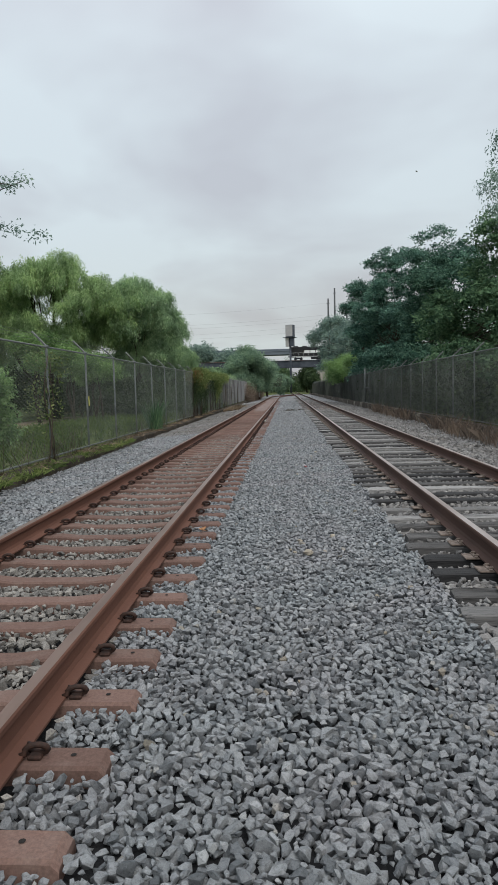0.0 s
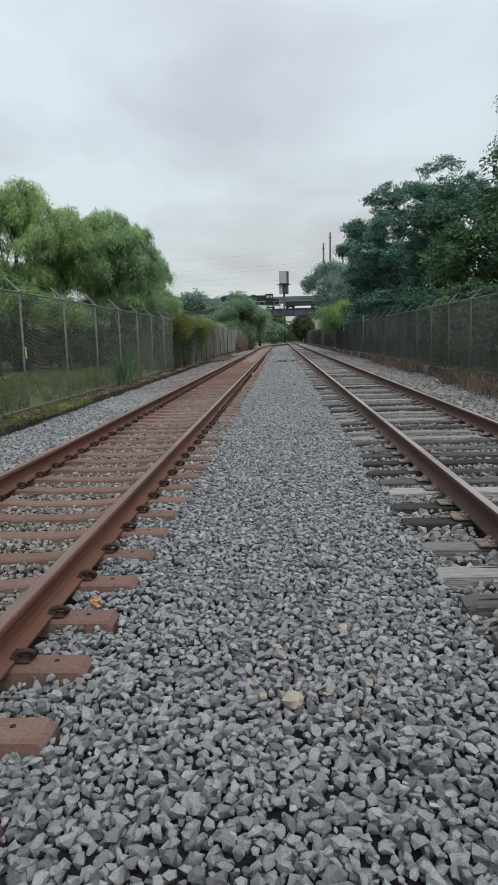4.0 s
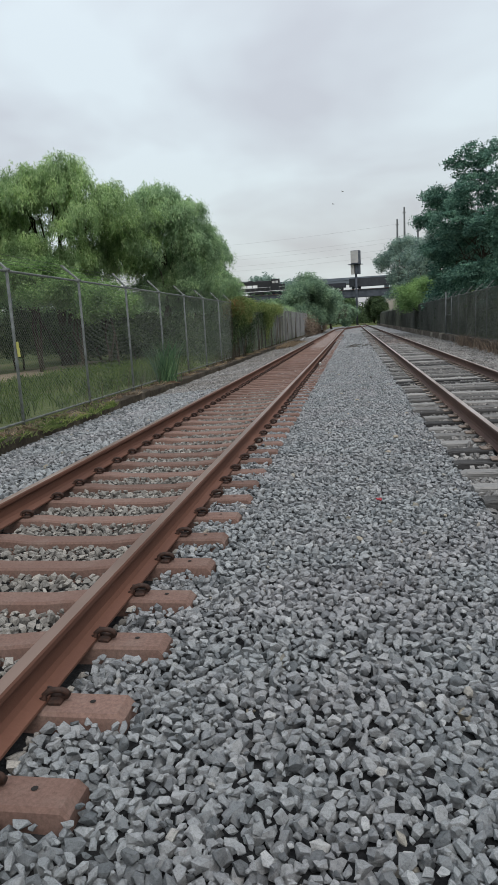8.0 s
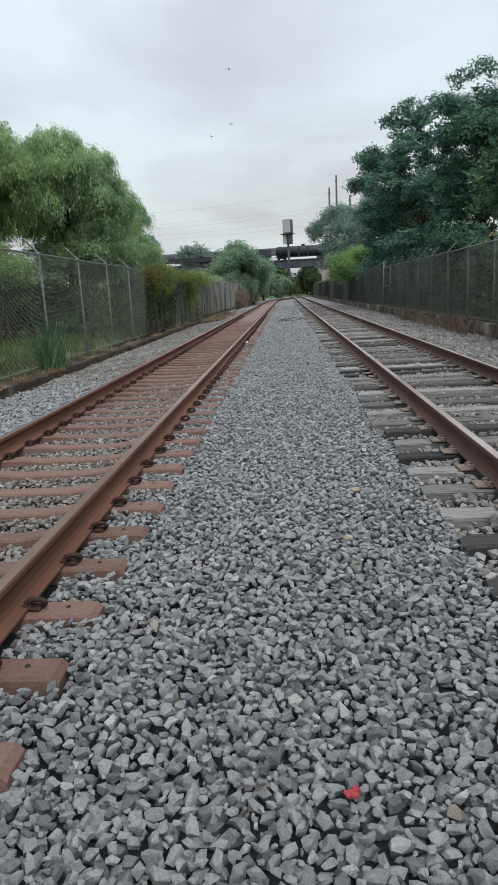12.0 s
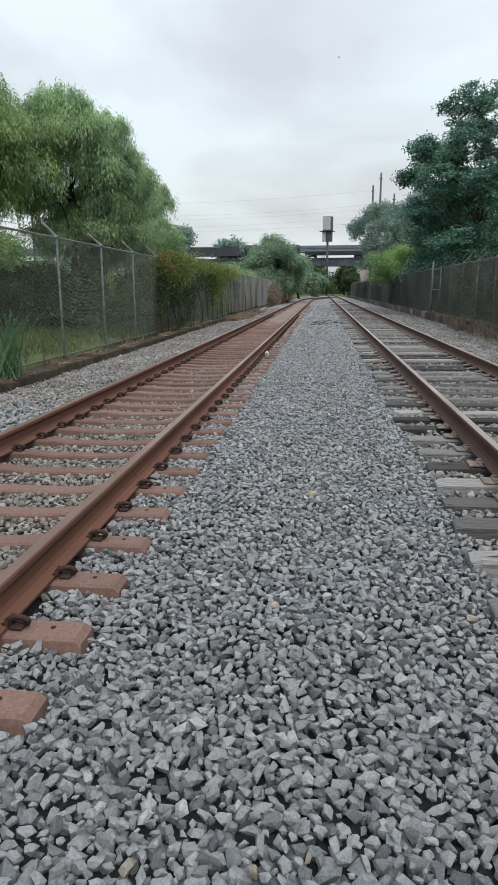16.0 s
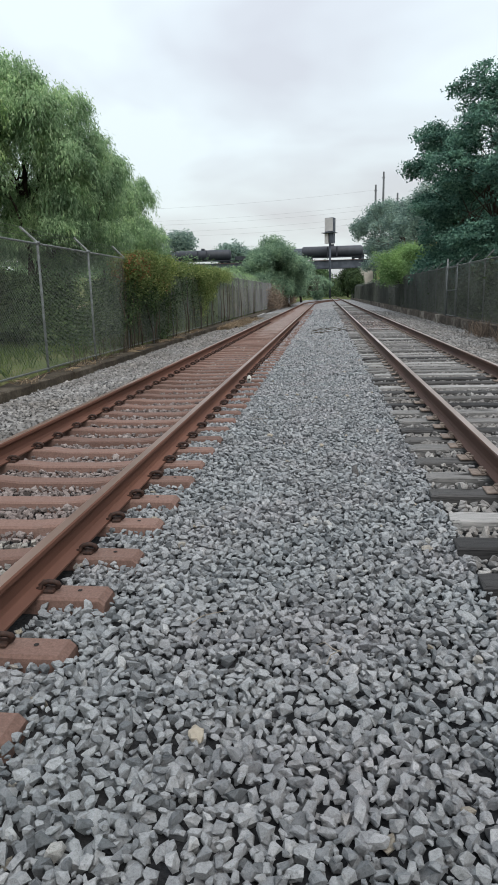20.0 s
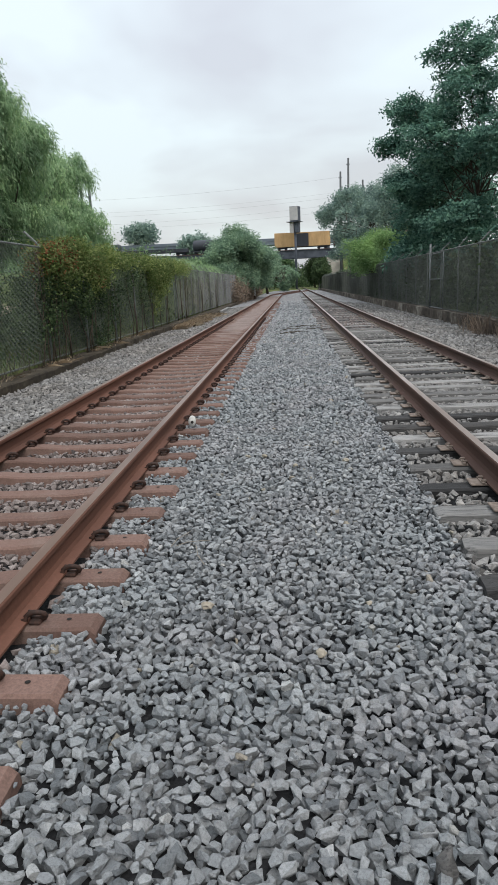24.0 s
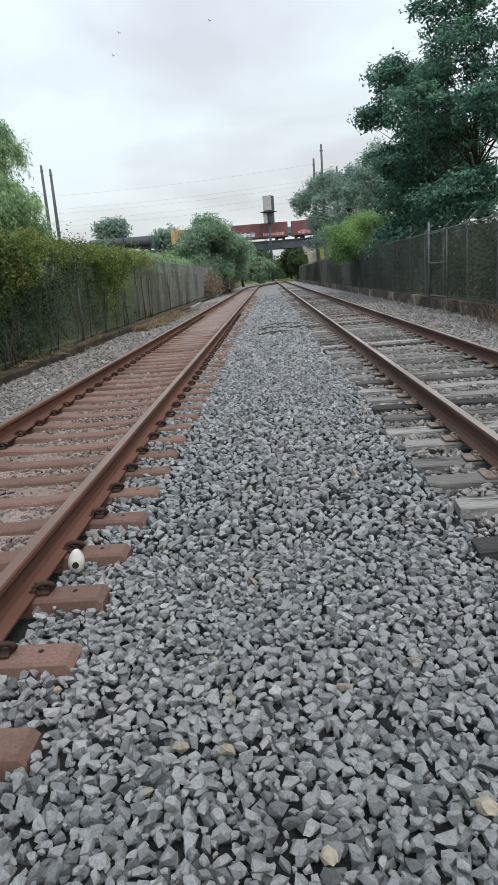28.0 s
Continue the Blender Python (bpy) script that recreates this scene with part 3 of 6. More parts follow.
def wood_tie_mesh(seed, wood="tie_wood"):
    rng = random.Random(seed)
    bm = bmesh.new()
    xs = [-1.295, -1.24, -0.6, 0.0, 0.6, 1.24, 1.295]
    rows = []
    for k, x in enumerate(xs):
        e = 0.012 if k in (0, len(xs) - 1) else 0.0
        w0, w1 = 0.094 - e + rng.uniform(-0.014, 0.006), 0.094 - e + rng.uniform(-0.012, 0.006)
        z = rng.uniform(-0.006, 0.004) - e
        jag = rng.uniform(-0.02, 0.02)
        rows.append([bm.verts.new(c) for c in ((x, -w0, -0.2), (x + jag, -w0, z - 0.014), (x, -w0 + 0.014, z), (x + jag, w1 - 0.014, z + rng.uniform(-0.005, 0.005)), (x, w1, z - 0.014), (x, w1, -0.2))])
    for a, b in zip(rows, rows[1:]):
        for s in range(5):
            bm.faces.new((a[s], b[s], b[s + 1], a[s + 1]))
    bm.faces.new(rows[0])
    bm.faces.new(rows[-1][::-1])
    bmesh.ops.recalc_face_normals(bm, faces=bm.faces)
    # long drying cracks, as dark slivers let into the top
    for _ in range(11):
        x, y, ln = rng.choice((-1, 1, 1)) * rng.uniform(0.1, 1.15), rng.uniform(-0.075, 0.075), rng.uniform(0.15, 0.5)
        w = rng.uniform(0.003, 0.010)
        q = [bm.verts.new(c) for c in ((x - ln / 2, y, 0.0062), (x, y - w, 0.0062), (x + ln / 2, y + rng.uniform(-0.01, 0.01), 0.0062), (x, y + w, 0.0062))]
        bm.faces.new(q).material_index = 1
    me = bpy.data.meshes.new("tie")
    bm.to_mesh(me)
    bm.free()
    me.materials.append(MATS[wood])
    me.materials.append(MATS["hole"])
    return me


def tie_plate_mesh():
    bm = bmesh.new()
    box(bm, -0.19, 0.19, -0.085, 0.085, -0.001, 0.015, 0.004)
    for sx in (-1, 1):
        box(bm, sx * 0.1 - 0.014, sx * 0.1 + 0.014, -0.085, 0.085, 0.013, 0.026, 0.003)
        for sy in (-0.05, 0.05):
            box(bm, sx * 0.092 - 0.02, sx * 0.092 + 0.02, sy - 0.012, sy + 0.012, 0.02, 0.042, 0.006)
    me = bpy.data.meshes.new("tie_plate")
    bm.to_mesh(me)
    bm.free()
    me.materials.append(MATS["tie_plate"])
    return me


def wood_tie_places():
    rng = random.Random(11)
    y, out = -3.0, []
    while y < 112:
        out.append(y)
        y += min(max(rng.gauss(0.5, 0.05), 0.4), 0.66)
    return out


WOOD_TIES = wood_tie_places()


def build_wood_track():
    track = empty("wood_tie_track", "rusty railway track on weathered grey wooden ties", "railway track")
    for sx in (-1, 1):
        sweep_rail("rail", [(TRACK2_X + sx * RAIL_X, y) for y in (-14, 30, 80, 190, 420)], TRACK2_Z + 0.014, track, "dark brown steel rail with a worn top", "rail_dark")
    tie_me = [wood_tie_mesh(s) for s in range(9)]
    dark_me = [wood_tie_mesh(s, "tie_wood_dark") for s in range(20, 26)]
    plate_me = tie_plate_mesh()
    rng = random.Random(12)
    for y in WOOD_TIES:
        tie = new("tie", rng.choice(dark_me if rng.random() < (0.7 if 15 < y < 22 else 0.25) else tie_me))
        tie.parent = track
        tie.matrix_basis = pose(TRACK2_X + rng.gauss(0, 0.03), y, TRACK2_Z + rng.uniform(-0.014, 0.0), 0, 0, rng.gauss(0, 0.7) + rng.choice((0, 180)))
        if y < 60:
            for sx in (-1, 1):
                pl = new("tie_plate", plate_me)
                pl.parent = tie
                pl.matrix_basis = tie.matrix_basis.inverted() @ pose(TRACK2_X + sx * RAIL_X, y + rng.uniform(-0.02, 0.02), TRACK2_Z, 0, 0, rng.uniform(-2, 2))
    return track


# ---- crushed stone ----


def stone_shapes(count, points, seed):
    """Angular broken chips: hulls of a jagged belt, a smaller sloped flat top and a few points below."""
    rng = random.Random(seed)
    shapes = []
    for _ in range(count):
        bm = bmesh.new()
        long, thick = rng.uniform(1.0, 1.34), rng.uniform(0.5, 0.9)
        wide = 1.0 / long * rng.uniform(0.82, 1.0)
        slope_x, slope_y = rng.uniform(-0.28, 0.28), rng.uniform(-0.28, 0.28)
        top = rng.choice((3, 4, 4, 5)) if points > 7 else 3
        belt = max(points - top - 2, 4)
        a0, a1 = rng.uniform(0, 6.28), rng.uniform(0, 6.28)
        for q in range(belt):
            a = a0 + (q + rng.uniform(-0.36, 0.36)) * 6.283 / belt
            r = rng.uniform(0.84, 1.16)
            bm.verts.new((math.cos(a) * r * long, math.sin(a) * r * wide, thick * rng.uniform(-0.2, 0.5)))
        sx, sy, sr = rng.uniform(-0.14, 0.14), rng.uniform(-0.14, 0.14), rng.uniform(0.76, 0.98)
        for q in range(top):
            a = a1 + (q + rng.uniform(-0.33, 0.33)) * 6.283 / top
            r = sr * rng.uniform(0.75, 1.05)
            x, y = (math.cos(a) * r + sx) * long, (math.sin(a) * r + sy) * wide
            bm.verts.new((x, y, thick + slope_x * x + slope_y * y))
        for q in range(2):
            bm.verts.new((rng.uniform(-0.4, 0.4) * long, rng.uniform(-0.4, 0.4) * wide, -thick))
        r = bmesh.ops.convex_hull(bm, input=bm.verts)
        bmesh.ops.delete(bm, geom=list({g for g in r["geom_interior"] + r["geom_unused"] if isinstance(g, bmesh.types.BMVert)}), context="VERTS")
        bmesh.ops.triangulate(bm, faces=bm.faces)
        bm.verts.index_update()
        shapes.append((np.array([v.co[:] for v in bm.verts]), np.array([[v.index for v in f.verts] for f in bm.faces])))
        bm.free()
    return shapes


def turns(n, gen, tilt=0.6):
    """Random rotation matrices: any heading, tilted by about tilt."""
    a, b, c = gen.uniform(0, 2 * np.pi, n), gen.normal(0, tilt, n), gen.normal(0, tilt, n)
    ca, sa, cb, sb, cc, sc = np.cos(a), np.sin(a), np.cos(b), np.sin(b), np.cos(c), np.sin(c)
    z, o = np.zeros(n), np.ones(n)
    rz = np.stack([ca, -sa, z, sa, ca, z, z, z, o], 1).reshape(n, 3, 3)
    rx = np.stack([o, z, z, z, cb, -sb, z, sb, cb], 1).reshape(n, 3, 3)
    ry = np.stack([cc, z, sc, z, o, z, -sc, z, cc], 1).reshape(n, 3, 3)
    return np.einsum("nij,njk,nkl->nil", rz, rx, ry)


def scatter_mesh(name, shapes, at, size, gen, tilt=0.42):
    """One mesh of many stones, at places (n, 3), with sizes (n)."""
    kind = gen.integers(0, len(shapes), len(at))
    vs, fs, base = [], [], 0
    for k, (v, f) in enumerate(shapes):
        pick = np.where(kind == k)[0]
        if not len(pick):
            continue
        r = turns(len(pick), gen, tilt)
        w = np.einsum("nij,vj->nvi", r, v) * size[pick][:, None, None] + at[pick][:, None, :]
        vs.append(w.reshape(-1, 3))
        fs.append((f[None] + (np.arange(len(pick)) * len(v))[:, None, None] + base).reshape(-1, 3))
        base += len(pick) * len(v)
    return raw_mesh(name, np.concatenate(vs), np.concatenate(fs), 3)


def packed(width, length, grain, seed):
    """Stones thrown one by one, the large first, each where it just fits: rows of x, y, radius. The length joins end to end."""
    rng = random.Random(seed)
    cell = grain * 3.4
    nx, ny = int(width / cell) + 2, max(3, int(length / cell))
    cy = length / ny
    bins = [[[] for _ in range(nx + 2)] for _ in range(ny)]
    out = []
    for size, share in ((1.6, 0.07), (1.35, 0.3), (1.1, 0.9), (0.86, 1.2), (0.62, 1.2)):
        for _ in range(int(share * width * length / (grain * grain))):
            x, y, r = rng.uniform(0, width), rng.uniform(0, length), grain * size * rng.uniform(0.88, 1.12)
            i, j = int(x / cell) + 1, min(int(y / cy), ny - 1)
            fits = True
            for dj in (-1, 0, 1):
                row = bins[(j + dj) % ny]
                for di in (-1, 0, 1):
                    for px, py, pr in row[i + di]:
                        dy = abs(py - y)
                        dy = min(dy, length - dy)
                        if (px - x) ** 2 + dy * dy < ((pr + r) * 0.82) ** 2:
                            fits = False
                            break
                    if not fits:
                        break
                if not fits:
                    break
            if fits:
                bins[j][i].append((x, y, r))
                out.append((x, y, r))
    return np.array(out)


def on_tie(p, margin):
    n = np.round((p[:, 1] - TIE_PHASE) / TIE_STEP)
    near = np.abs(p[:, 1] - TIE_PHASE - n * TIE_STEP) < 0.10 + margin
    return near & (np.abs(p[:, 0]) < 1.18 + margin)


def on_wood_tie(p):
    ys = np.array(WOOD_TIES)
    k = np.clip(np.searchsorted(ys, p[:, 1]), 1, len(ys) - 1)
    d = np.minimum(np.abs(p[:, 1] - ys[k]), np.abs(p[:, 1] - ys[k - 1]))
    return (d < 0.116) & (np.abs(p[:, 0] - TRACK2_X) < 1.27)


def on_rail(p):
    keep = np.zeros(len(p), bool)
    for x in (-RAIL_X, RAIL_X, TRACK2_X - RAIL_X, TRACK2_X + RAIL_X):
        keep |= np.abs(p[:, 0] - x) < 0.088
    return keep


def build_ballast():
    gen = np.random.default_rng(3)
    fine, plain, bits, specks = stone_shapes(80, 10, 1), stone_shapes(50, 7, 2), stone_shapes(40, 6, 6), stone_shapes(40, 5, 7)
    tile = packed(2.4, 9.0, 0.0192, 14)
    wide_tile = packed(2.7, 9.0, 0.0225, 15)
    low_tile = packed(2.4, 9.0, 0.0235, 16)
    zone = [  # x0, x1, y0, y1, scale, kind of chip, lift
        (0.86, 3.12, 8.6, 38.0, 1.0, 0, 0.0), (0.86, 3.12, 38.0, 46.0, 1.15, 1, 0.0), (0.86, 3.12, 46.0, 58.0, 1.7, 4, 0.0), (0.86, 3.12, 58.0, 92.0, 2.7, 4, 0.0), (0.86, 3.12, 1.0, 8.6, 2.4, 4, 0.0),
        (-1.25, 0.86, 8.5, 30.0, 0.95, 2, 0.001), (-1.25, 0.86, 30.0, 44.0, 1.0, 6, -0.004), (-1.25, 0.86, 44.0, 56.0, 1.25, 6, -0.008), (-1.25, 0.86, 1.0, 8.5, 2.4, 2, 0.018),
        (3.12, 5.75, 10.0, 42.0, 1.22, 7, -0.015), (3.12, 5.75, 42.0, 52.0, 1.5, 7, -0.014), (3.12, 5.75, 52.0, 84.0, 2.0, 5, -0.004), (3.12, 5.75, 1.0, 10.0, 2.5, 4, 0.0),
        (-3.12, -1.25, 14.0, 31.0, 1.3, 4, 0.0), (-3.12, -1.25, 31.0, 48.0, 1.5, 8, 0.0), (-3.12, -1.25, 48.0, 84.0, 2.3, 8, 0.0), (-3.12, -1.25, 1.0, 14.0, 2.6, 4, 0.0),
        (5.75, 8.1, 16.0, 50.0, 2.1, 8, 0.0), (5.75, 8.1, 50.0, 84.0, 2.6, 8, 0.0), (5.75, 8.1, 1.0, 16.0, 2.8, 4, 0.0)]
    at, size, which = [], [], []
    for x0, x1, y0, y1, k, chip, lift in zone:
        t = (wide_tile if chip else tile) * k
        t = np.concatenate([t + np.array((x0, y0 + 9.0 * k * q, 0)) for q in range(int((y1 - y0) / (9.0 * k)) + 1)])
        t = t[(t[:, 0] < x1) & (t[:, 1] < y1)]
        layers = [(t[:, :2], t[:, 2], chip)]
        if chip == 0:
            low = np.concatenate([low_tile + np.array((x0, y0 + 9.0 * q, 0)) for q in range(int((y1 - y0) / 9.0) + 1)])
            low = low[(low[:, 0] < x1) & (low[:, 1] < y1)]
            low = low[np.arange(len(low)) % 5 > 0]
            layers.append((low[:, :2], low[:, 2] * 1.15, 3))
        for p, r, c in layers:
            ok = ~on_tie(p, 0.0) & ~on_rail(p) & ~(on_wood_tie(p) & (gen.uniform(0, 1, len(p)) > 0.035))
            thin = (p[:, 1] - 42) / 14 if c in (2, 6) else (p[:, 1] - 58) / 36
            ok &= gen.uniform(0, 1, len(p)) > thin
            p, r = p[ok], r[ok]
            if c == 3:
                z = gen.uniform(-0.044, -0.026, len(p))
            else:
                z = np.clip(0.012 - r * 0.42, -0.03, 0.01) + gen.uniform(-0.018, 0.012, len(p))
            z += np.array([ballast_z(x, y) for x, y in p]) + lift
            at.append(np.column_stack([p, z]))
            size.append(r * 0.98 if c in (0, 1) else r)
            which.append(np.full(len(p), c))
    at, size, which = np.concatenate(at), np.concatenate(size), np.concatenate(which)
    for name, shapes, c, mat, label in (("ballast_chips", fine, 0, "stone", "grey angular crushed-granite ballast between the tracks"),
                                        ("shoulder_ballast", plain, 1, "stone", "grey crushed-stone ballast beside the tracks"),
                                        ("track_ballast", plain, 2, "stone_rusty", "rust-dusted crushed stone between concrete ties"),
                                        ("far_track_ballast", specks, 6, "stone_brown", "rust-dusted crushed stone farther between concrete ties"),
                                        ("far_ballast", specks, 4, "stone", "grey crushed stone farther along the tracks"),
                                        ("dusty_ballast", specks, 5, "stone_brown", "brown-dusted crushed stone among far wooden ties"),
                                        ("verge_ballast", specks, 8, "stone_dull", "dust-dulled grey stone along the fences"),
                                        ("second_track_ballast", bits, 7, "stone_dull", "grey crushed stone between the wooden ties"),
                                        ("lower_ballast", bits, 3, "stone", "small dark chips down between the larger stones")):
        sel = which == c
        ob = mesh_part(name, scatter_mesh(name, shapes, at[sel], size[sel], gen, 0.33), mat)
        tagged(ob, label, "gravel", kind="stuff")


# ---- fences ----


def link_mesh(name, x, y0, y1, z0, z1, pitch, r, parent, label, mat):
    """Chain link: two sets of crossing wires between the rails."""
    h = z1 - z0
    n = int((y1 - y0 + h) / pitch)
    k = np.arange(n)
    vs, fs = [], []
    for way in (1, -1):
        ya = y0 - (h if way > 0 else 0) + k * pitch
        yb = ya + way * h
        a, b = np.stack([ya, np.full(n, z0)], 1), np.stack([yb, np.full(n, z1)], 1)
        ok = np.ones(n, bool)
        for end, other in ((a, b), (b, a)):
            for lim, sgn in ((y0, 1), (y1, -1)):
                out = (end[:, 0] - lim) * sgn < 0
                t = (lim - end[:, 0]) / np.where(np.abs(other[:, 0] - end[:, 0]) < 1e-9, 1, other[:, 0] - end[:, 0])
                cut = end + (other - end) * t[:, None]
                end[out] = cut[out]
                ok &= ~(out & ((t < 0) | (t > 1)))
        a, b = a[ok], b[ok]
        m = len(a)
        d = b - a + 1e-9
        d /= np.linalg.norm(d, axis=1)[:, None]
        ring = []
        for s in range(3):
            ang = 2 * np.pi * s / 3
            off = np.stack([np.full(m, math.cos(ang) * r), -d[:, 1] * math.sin(ang) * r, d[:, 0] * math.sin(ang) * r], 1)
            for e in (a, b):
                ring.append(np.column_stack([np.full(m, x + way * r * 0.7), e]) + off)
        v = np.stack(ring, 1).reshape(-1, 3)
        base = sum(len(q) for q in vs)
        i = np.arange(m) * 6 + base
        for s in range(3):
            q, w = 2 * s, (2 * s + 2) % 6
            fs.append(np.stack([i + q, i + w, i + w + 1, i + q + 1], 1))
        vs.append(v)
    return mesh_part(name, raw_mesh(name, np.concatenate(vs), np.concatenate(fs), 4), mat, parent, label)


def build_fence(x, out, ys, z0, z1, label, wire, mat="wire", lean_gaps=()):
    """A chain-link fence on posts whose arms lean outwards with three strands of barbed wire."""
    fence = empty("chain_link_fence", label, "fence")
    y0, y1 = ys[0], ys[-1]
    bm = tube(bmesh.new(), [(0, 0, -0.35 - z1), (0, 0, 0.01)], 0.027, 8)
    box(bm, -0.045, 0.045, -0.045, 0.045, -0.01, 0.035, 0.01)
    post_me = bpy.data.meshes.new("post")
    bm.to_mesh(post_me)
    bm.free()
    post_me.materials.append(MATS["post_zinc"])
    bm = bmesh.new()
    box(bm, -0.019, 0.019, -0.028, 0.028, 0, 0.46, 0.005)
    arm_me = bpy.data.meshes.new("arm")
    bm.to_mesh(arm_me)
    bm.free()
    arm_me.materials.append(MATS["galvanised"])
    rng = random.Random(int(abs(x) * 100))
    for y in ys:
        p = new("post", post_me)
        p.parent = fence
        p.matrix_basis = pose(x, y, z1, rng.uniform(-0.5, 0.5), rng.uniform(-0.4, 0.4), 0)
        if y in lean_gaps:
            continue
        a = new("arm", arm_me)
        a.parent = p
        a.matrix_basis = pose(0, 0, 0.015, 0, out * 45 + rng.uniform(-3, 3), 0)
    part("top_rail", tube(bmesh.new(), [(x, y, z1 - 0.01) for y in (y0, (y0 + y1) / 2, y1)], 0.023, 6), "galvanised", fence, "galvanised top rail")
    part("bottom_rail", tube(bmesh.new(), [(x, y, z0 + 0.02) for y in (y0, y1)], 0.02, 6), "galvanised", fence)
    link_mesh("mesh_panel", x - out * 0.04, y0, y1, z0, z1, 0.0707, wire, fence, "dull woven wire mesh", mat)
    for k in range(3):
        o = 0.13 + 0.14 * k
        pts = []
        for y in ys:
            pts.append((x + out * o * 0.71, y, z1 + 0.03 + o * 0.71 + rng.uniform(-0.02, 0.01)))
        part("barbed_wire", tube(bmesh.new(), pts, 0.004, 3, cap=False), "wire", fence)
    return fence


def build_kerbs():
    """Worn concrete beams laid end to end along both fences."""
    rng = random.Random(4)
    for name, x0, x1, y0, y1, z1, step, label in (("kerb_left", FENCE_L - 0.12, FENCE_L + 0.36, 4, 104, 0.0, 5.6, "soil-covered dark concrete beam along the fence"),
                                                  ("kerb_right", FENCE_R - 0.22, FENCE_R + 0.14, 10, 192, 0.20, 9.0, "stained low concrete wall under the fence")):
        y = y0
        while y < y1:
            e = min(y + step * rng.uniform(0.8, 1.25), y1)
            n = max(2, int((e - y) / 0.35))
            dx, dz = rng.uniform(-0.03, 0.03), rng.uniform(-0.025, 0.02)
            bm = bmesh.new()
            rows = []
            for k in range(n + 1):
                yy = y + (e - 0.03 - y) * k / n
                j = [rng.uniform(-0.014, 0.014) for _ in range(5)]
                rows.append([bm.verts.new(c) for c in ((x0, yy, -0.5), (x0 + j[0], yy, z1 + dz + j[1]), (x1 + dx - 0.03 + j[4], yy, z1 + dz + j[3]), (x1 + dx + j[2], yy, z1 + dz - 0.03 + j[3]), (x1 + dx + j[0], yy, -0.5))])
            for a, b in zip(rows, rows[1:]):
                for q in range(4):
                    bm.faces.new((a[q], a[q + 1], b[q + 1], b[q]))
            bm.faces.new(rows[0])
            bm.faces.new(rows[-1][::-1])
            bmesh.ops.recalc_face_normals(bm, faces=bm.faces)
            tagged(part(name, bm, "kerb" if name == "kerb_left" else "wall_concrete"), label, "kerb", kind="structure")
            y = e


# ---- plants ----


def unit(v):
    return v / (np.linalg.norm(v, axis=1)[:, None] + 1e-9)


def leaf_mesh(name, centres, spreads, per, length, width, droop, gen, corners=4, outs=None):
    """Pointed leaves of four corners (three for trees far off), scattered round the centres of clumps; they turn their faces outwards and up."""
    n = len(centres) * per
    c = np.repeat(centres, per, 0) + np.clip(gen.normal(0, 1, (n, 3)), -1.7, 1.7) * np.repeat(spreads, per, 0)
    d = gen.normal(0, 1, (n, 3))
    d[:, 2] = d[:, 2] * 0.6 - droop
    d = unit(d)
    if outs is None:
        face = gen.normal(0, 1, (n, 3))
    else:
        face = np.repeat(outs, per, 0) * 0.85 + np.array((0, 0, 0.4)) + gen.normal(0, 0.5, (n, 3))
    s = unit(np.cross(d, face))
    return blade_mesh(name, c, d, s, (length * gen.uniform(0.6, 1.4, n))[:, None], (width * gen.uniform(0.6, 1.3, n))[:, None], corners)


def blade_mesh(name, c, d, s, ln, wd, corners=3):
    n = len(c)
    up = np.cross(d, s) * wd * 0.25
    if corners == 3:
        v = np.stack([c + s * wd * 1.1, c - s * wd * 1.1 + up, c + d * ln], 1).reshape(-1, 3)
        return raw_mesh(name, v, np.arange(n * 3).reshape(n, 3), 3)
    v = np.stack([c, c + d * ln * 0.45 + s * wd + up, c + d * ln, c + d * ln * 0.45 - s * wd + up], 1).reshape(-1, 3)
    return raw_mesh(name, v, np.arange(n * 4).reshape(n, 4), 4)


def billow(blobs, n, size, seed):
    """Breaks each large ellipsoid of a crown into n smaller ones round its skin, and keeps a core."""
    rng = random.Random(seed)
    out = []
    for b in blobs:
        out.append(tuple(b[:3]) + tuple(q * 0.62 for q in b[3:6]))
        for k in range(n):
            d = Vector((rng.gauss(0, 1), rng.gauss(0, 1), rng.gauss(0.15, 0.9))).normalized()
            s = size * rng.uniform(0.6, 1.25)
            q = 0.62 + rng.uniform(-0.06, 0.12)
            out.append((b[0] + d.x * b[3] * q, b[1] + d.y * b[4] * q, b[2] + d.z * b[5] * q, b[3] * s, b[4] * s, b[5] * s * 0.8))
    return out


def crown_points(blobs, n, gen, hollow=0.45, under=0.25):
    """Clump centres near the skin of several ellipsoids (x, y, z, rx, ry, rz), few of them on the undersides, and the way out of the crown at each."""
    vol = np.array([b[3] * b[4] * b[5] for b in blobs]) ** 0.67
    heart = np.average(np.array([b[:3] for b in blobs]), axis=0, weights=vol)
    pts, outs = [], []
    for b, share in zip(blobs, vol / vol.sum()):
        m = max(3, int(n * share))
        d = unit(gen.normal(0, 1, (m, 3)))
        low = (d[:, 2] < -0.15) & (gen.uniform(0, 1, m) > under)
        d[low, 2] *= -0.7
        d = unit(d)
        r = hollow + (1 - hollow) * gen.uniform(0, 1, m) ** 0.6
        bump = np.array([0.85 + 0.4 * noise.noise((q[0] * 2.3 + b[0], q[1] * 2.3, q[2] * 2.3)) for q in d])
        p = np.array(b[:3]) + d * np.array(b[3:6]) * (r * bump)[:, None]
        pts.append(p)
        outs.append(unit(d * 0.8 + unit(p - heart) * 0.5))
    return np.concatenate(pts), np.concatenate(outs)


